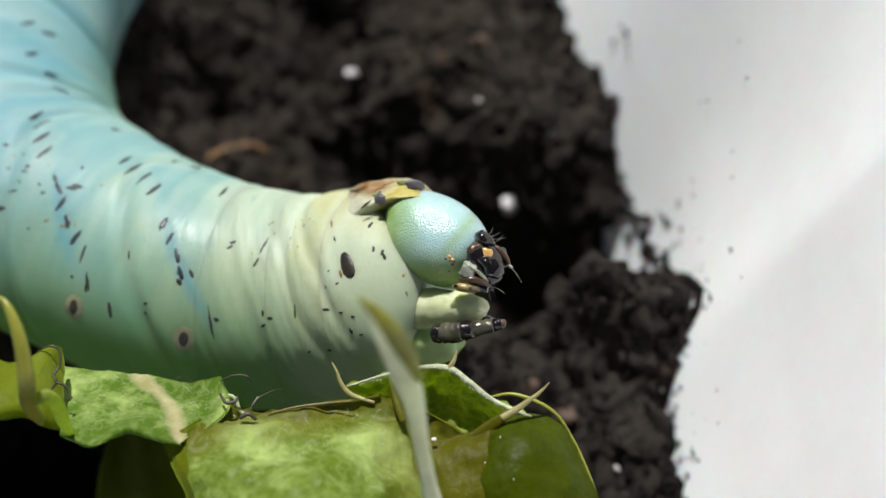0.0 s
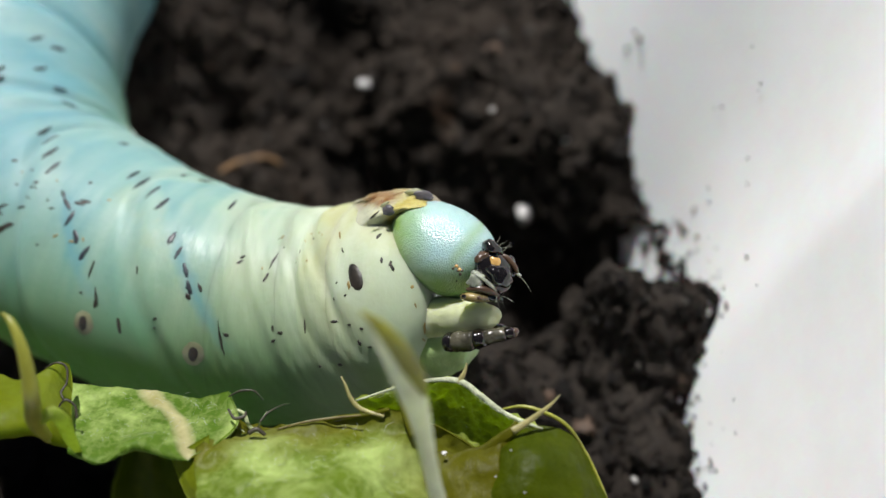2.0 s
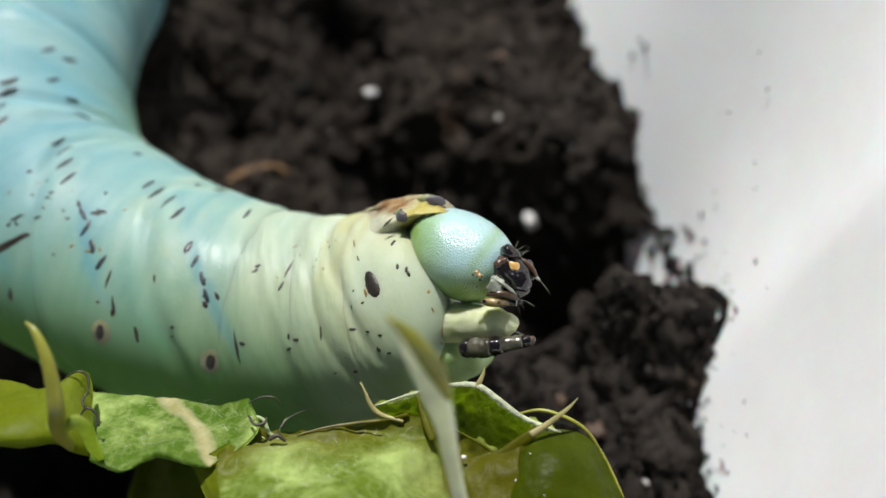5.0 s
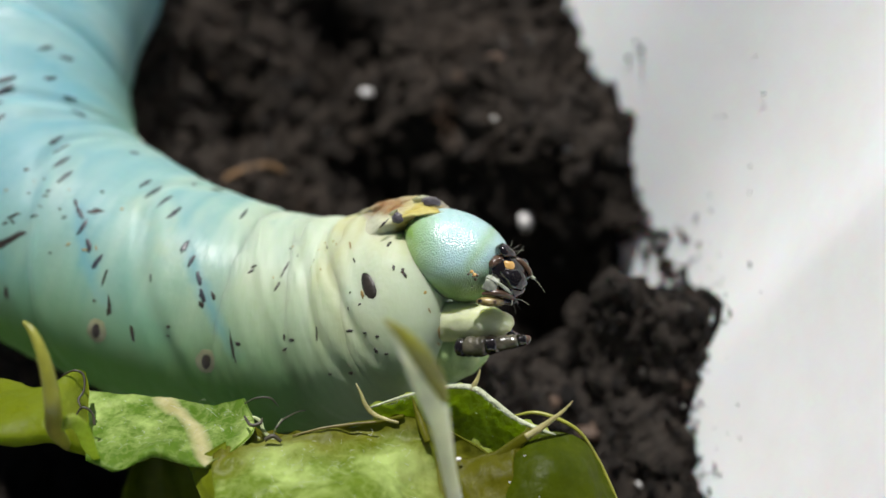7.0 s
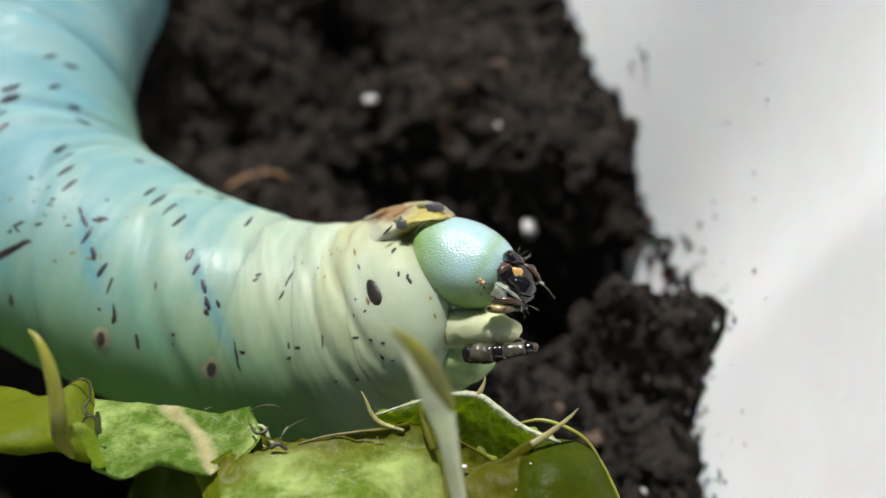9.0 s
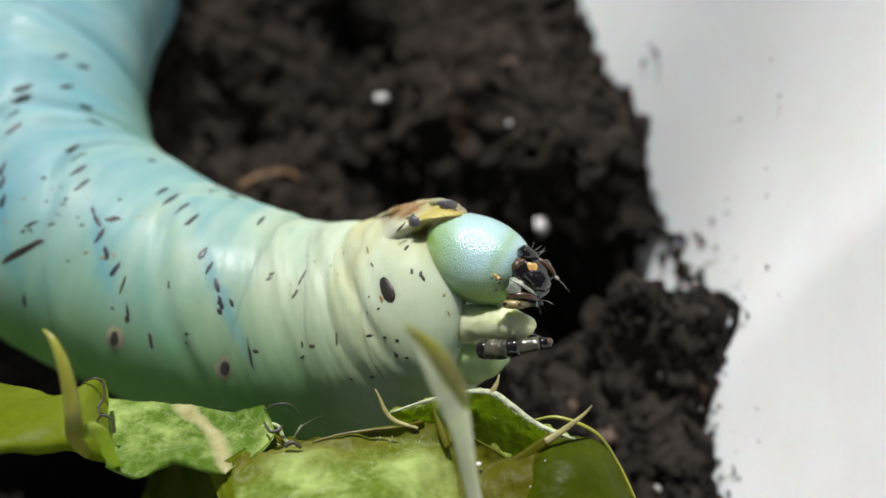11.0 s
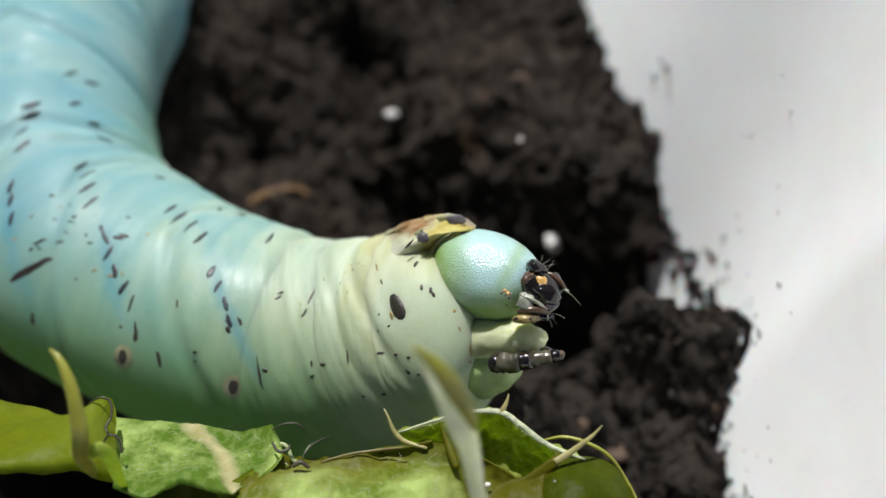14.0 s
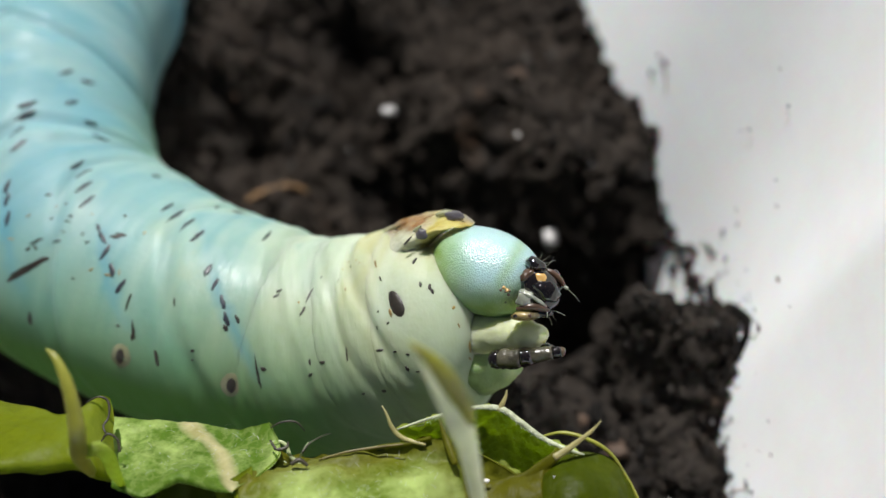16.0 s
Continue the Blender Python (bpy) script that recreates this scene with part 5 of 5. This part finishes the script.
leaf_hairs([[(-16.35, -18.93, 24.38), (-11.52, -18.22, 23.57), (-6.49, -17.95, 23.60)], [(-15.36, -21.72, 25.62), (-10.60, -21.81, 25.75), (-5.88, -20.97, 23.04)], [(-14.55, -24.42, 26.94), (-9.90, -24.45, 27.13), (-5.68, -23.74, 24.12)]], 150, 6, 0.9)
leaf_hairs([[(-8.05, -15.85, 22.58), (-4.78, -15.50, 22.90), (-1.63, -16.68, 22.57)], [(-7.33, -17.38, 20.65), (-4.68, -17.28, 20.06), (-1.24, -18.23, 20.40)]], 10, 7, 0.25)
leaf_hairs([[(-8.38, -15.82, 22.64), (-4.73, -15.19, 23.24), (-2.69, -15.41, 23.38), (-0.62, -16.98, 22.67), (1.79, -18.34, 22.33)], [(-8.39, -15.93, 22.57), (-4.74, -15.30, 23.17), (-2.77, -15.55, 23.30), (-0.77, -17.15, 22.58), (1.62, -18.51, 22.25)]], 260, 8, 0.22)

# ---- small things ----
def grain(at, r, k, squash=1.0):
    v, f = CRUMBS[k]
    return v @ turned(np.random.default_rng(k + 40)) * np.array((r, r, r * squash)) + np.array(at), f


def on_soil(x, y, lift):
    return (x, y, soil_height(x, y) + lift)


COUNT = [0]


def speck(y, z, r):
    """A crumb of soil sticking to the tub's wall."""
    COUNT[0] += 1
    g = np.random.default_rng(COUNT[0])
    bits = [grain((0, 0, 0), r * 0.8, COUNT[0] % 8)]
    for _ in range(3 if r > 0.16 else 1):
        bits.append(grain((g.uniform(-0.3, 0.1) * r, g.uniform(-1, 1) * r, g.uniform(-1.2, 1.2) * r), r * g.uniform(0.3, 0.6), int(g.integers(8))))
    v, f = joined(*bits)
    v = v * (0.6, 1, 1) + (wall_x(y, z) - r * 0.2, y, z)
    single("soil_speck", (v, f), SOIL, "dark speck of soil stuck to the white wall", "soil speck", "specks on the tub wall", smooth=False)


def perlite(x, y, r, lift=1.1):
    COUNT[0] += 1
    single("perlite_grain", grain(on_soil(x, y, r * lift), r, COUNT[0] % 8, 0.9), PERLITE, "white perlite grain lying in the dark soil", "perlite", "perlite in the soil")


def chip(x, y, r):
    COUNT[0] += 1
    single("bark_chip", grain(on_soil(x, y, r * 0.3), r, COUNT[0] % 8, 0.6), CHIP, "brown chip of bark lying in the soil", "bark chip", "bark chips in the soil", smooth=False)


speck(-0.48, 10.42, 0.25)
speck(11.06, 12.21, 0.16)
speck(11.53, 11.45, 0.09)
speck(4.91, 11.33, 0.13)
speck(6.53, 12.18, 0.11)
speck(9.77, 16.29, 0.13)
speck(12.08, 17.47, 0.11)
speck(7.08, 3.02, 0.47)
speck(7.96, 2.46, 0.25)
speck(5.29, 4.34, 0.25)
speck(7.25, 4.91, 0.20)
speck(6.66, 6.76, 0.16)
speck(7.59, 7.23, 0.11)
speck(3.99, 1.97, 0.29)
speck(2.23, 2.44, 0.36)
speck(1.38, 2.25, 0.32)
speck(0.36, 1.96, 0.25)
speck(1.62, 3.34, 0.13)
speck(7.34, 5.13, 0.14)
speck(20.30, 9.13, 0.32)
speck(21.25, 8.89, 0.18)
speck(20.91, 7.34, 0.22)
speck(-6.00, 2.24, 0.16)
speck(-7.53, 1.54, 0.18)
speck(-12.47, 3.31, 0.36)
speck(-13.13, 3.81, 0.22)
speck(-12.34, 2.55, 0.16)
speck(-9.57, 7.19, 0.13)
speck(-1.73, 1.08, 0.13)
speck(4.81, 2.98, 0.22)
speck(4.45, 3.87, 0.16)
speck(6.39, 3.25, 0.25)
speck(-11.07, 3.75, 0.11)
speck(-9.64, 3.97, 0.09)
speck(-5.10, 1.59, 0.11)
speck(-3.59, 11.94, 0.09)
speck(9.53, 15.86, 0.07)
speck(2.89, 2.34, 0.22)
speck(0.31, 2.15, 0.22)
speck(-0.11, 1.51, 0.14)
perlite(-0.89, 12.60, 0.84)
perlite(-12.95, 23.0, 0.52, 2.2)
perlite(-17.01, 22.17, 0.16, 0.6)
perlite(7.65, 13.42, 0.25)
perlite(-2.59, 18.42, 0.17)
perlite(2.87, 15.73, 0.21)
perlite(10.11, -6.74, 0.17)
perlite(6.62, -12.13, 0.25)
perlite(-0.29, -0.55, 0.19)
chip(-26.12, 25.83, 0.50)
chip(-2.35, 24.05, 0.63)
chip(-5.60, 22.92, 0.46)
chip(3.23, -7.93, 0.71)
chip(0.67, -6.45, 0.55)
scatter = np.random.default_rng(8)
for _ in range(46):
    y = scatter.uniform(-13, 9)
    speck(y, 1.2 + 6.0 * scatter.random() ** 2, 0.05 + 0.13 * scatter.random() ** 2)
for _ in range(80):
    y = scatter.uniform(-24, 12)
    x = wall_x(y, 0)
    speck(y, soil_height(x - 0.6, y) + 0.1 + abs(scatter.normal(0, 0.55)), 0.10 + 0.22 * scatter.random() ** 2)
single("dry_root", rod([(*on_soil(-24.98, 16.73, 0.5), 0.16), (*on_soil(-24.27, 17.25, 0.5), 0.24), (*on_soil(-22.95, 17.62, 0.5), 0.26), (*on_soil(-21.36, 18.08, 0.5), 0.22), (*on_soil(-20.21, 17.74, 0.5), 0.10)], 40, 10), FIBRE, "thin dry brown root fibre lying on the soil", "root fibre")


def motions():
    """The fore body slowly lifts and the head nods; rows: seconds, mm along the body's side plane to the front and down, degrees."""
    def lift(ob, pivot, rows):
        p = (Vector(pivot) - BASES[CAT.name]) * MM
        out = []
        for t, right, down, turn in rows:
            move = Matrix.Translation((RIGHT * right + DOWN * down) * MM)
            out.append((t, move @ Matrix.Translation(p) @ Matrix.Rotation(radians(turn), 4, AHEAD) @ Matrix.Translation(-p)))
        walk(ob, out)

    lift(METATHORAX, (-23.46, -4.15, 22.13), [
        (0, -0.064, 0.007, -0.50), (0.5, -0.014, 0.022, -0.36), (1, 0.004, 0.016, -0.24), (1.5, 0.007, 0.011, -0.09),
        (2, 0.013, 0.015, -0.03), (2.5, 0.005, 0.024, -0.08), (3, -0.016, 0.045, -0.06), (3.5, -0.036, 0.061, 0.02),
        (4, -0.066, 0.073, -0.00), (6.5, -0.088, 0.095, -0.07), (7, -0.097, 0.108, -0.16), (7.5, -0.106, 0.112, -0.21),
        (8, -0.111, 0.114, -0.19), (8.5, -0.121, 0.110, -0.10), (9, -0.121, 0.115, 0.07), (11.5, -0.105, 0.141, 0.15),
        (12, -0.087, 0.172, 0.11), (12.5, -0.068, 0.183, 0.04), (13, -0.052, 0.173, 0.02), (13.5, -0.053, 0.163, 0.07),
        (14, -0.062, 0.170, 0.11), (14.5, -0.057, 0.184, 0.20), (15, -0.035, 0.193, 0.36), (15.5, -0.020, 0.192, 0.38),
        (16, -0.020, 0.168, 0.42),
    ])
    lift(MESOTHORAX, (-15.45, -6.92, 19.25), [
        (0, -0.043, -0.020, 0.00), (0.5, 0.016, 0.005, -0.00), (1, 0.023, 0.004, -0.00), (1.5, 0.003, 0.008, 0.00),
        (2, -0.001, 0.028, 0.01), (2.5, 0.011, 0.032, 0.01), (3, 0.005, 0.017, 0.00), (3.5, -0.025, 0.009, 0.01),
        (4, -0.043, 0.003, 0.50), (6.5, -0.043, -0.014, 1.49), (7, -0.039, -0.025, 1.83), (7.5, -0.022, -0.030, 1.60),
        (8, -0.016, -0.035, 1.53), (8.5, -0.036, -0.035, 1.53), (9, -0.013, -0.029, 1.08), (11.5, 0.033, -0.002, 0.09),
        (12, 0.053, 0.011, -0.18), (12.5, 0.085, -0.004, -0.08), (13, 0.115, -0.018, -0.46), (13.5, 0.120, -0.033, -0.67),
        (14, 0.132, -0.017, -1.08), (14.5, 0.170, 0.027, -1.82), (15, 0.204, 0.043, -2.01), (15.5, 0.209, 0.038, -1.79),
        (16, 0.201, 0.023, -1.76),
    ])
    lift(PROTHORAX, (-11.09, -6.31, 19.02), [
        (0, -0.013, 0.048, -0.05), (0.5, 0.017, 0.028, 0.11), (1, 0.029, 0.017, 0.15), (1.5, -0.013, -0.005, 0.16),
        (2, -0.059, -0.025, 0.29), (2.5, -0.044, -0.021, 0.29), (3, -0.033, -0.028, 0.05), (3.5, -0.063, -0.046, -0.26),
        (4, -0.054, -0.001, -0.94), (6.5, -0.018, 0.073, -2.06), (7, 0.006, 0.087, -2.64), (7.5, 0.044, 0.081, -2.67),
        (8, 0.043, 0.073, -3.00), (8.5, 0.010, 0.056, -3.31), (9, 0.033, 0.038, -3.43), (11.5, 0.069, 0.007, -3.90),
        (12, 0.081, -0.009, -4.38), (12.5, 0.116, -0.022, -4.49), (13, 0.148, -0.044, -4.59), (13.5, 0.141, -0.061, -4.82),
        (14, 0.154, -0.056, -5.00), (14.5, 0.206, -0.032, -5.09), (15, 0.233, -0.023, -5.07), (15.5, 0.231, -0.026, -5.01),
        (16, 0.237, -0.046, -4.91),
    ])
    lift(head, (-5.34, -5.46, 23.03), [
        (0, -0.001, -0.034, 0.28), (0.5, 0.007, -0.061, 0.03), (1, 0.113, -0.032, 0.14), (1.5, -0.000, 0.000, 0.00),
        (2, -0.123, -0.099, -0.42), (2.5, 0.041, -0.004, -0.70), (3, 0.089, -0.085, -1.15), (3.5, -0.083, -0.075, -1.53),
        (4, -0.011, -0.054, -1.71), (6.5, 0.061, -0.059, -2.30), (7, -0.044, -0.146, -2.94), (7.5, 0.148, -0.069, -3.08),
        (8, 0.170, -0.066, -3.52), (8.5, 0.024, -0.186, -4.24), (9, 0.120, -0.036, -4.87), (11.5, 0.208, -0.181, -6.21),
        (12, 0.130, -0.212, -7.54), (12.5, 0.206, -0.185, -7.96), (13, 0.266, -0.227, -7.94), (13.5, 0.161, -0.159, -7.86),
        (14, 0.166, -0.212, -7.90), (14.5, 0.273, -0.176, -7.87), (15, 0.291, -0.203, -7.56), (15.5, 0.243, -0.129, -7.20),
        (16, 0.273, -0.172, -7.30),
    ])
    lift(legs, (-3.70, -10.52, 19.61), [
        (0, -0.054, 0.181, -2.30), (0.5, 0.058, 0.118, -1.94), (1, 0.034, 0.142, -1.95), (1.5, -0.000, 0.000, -0.00),
        (2, 0.038, -0.040, -1.70), (2.5, 0.094, 0.030, -1.43), (3, 0.090, -0.008, -0.27), (3.5, 0.093, -0.014, -0.27),
        (4, 0.052, -0.022, 0.95), (6.5, 0.067, 0.017, 0.85), (7, 0.043, -0.175, 0.71), (7.5, 0.121, -0.122, 2.27),
        (8, 0.135, -0.112, 2.12), (8.5, 0.123, -0.315, 1.05), (9, 0.178, -0.226, 1.89), (11.5, 0.280, -0.424, 1.17),
        (12, 0.304, -0.542, 0.45), (12.5, 0.355, -0.587, 1.49), (13, 0.413, -0.590, 1.19), (13.5, 0.358, -0.595, 1.17),
        (14, 0.380, -0.655, 0.38), (14.5, 0.441, -0.620, 1.58), (15, 0.520, -0.664, 1.06), (15.5, 0.490, -0.612, 0.24),
        (16, 0.515, -0.655, 1.46),
    ])


motions()
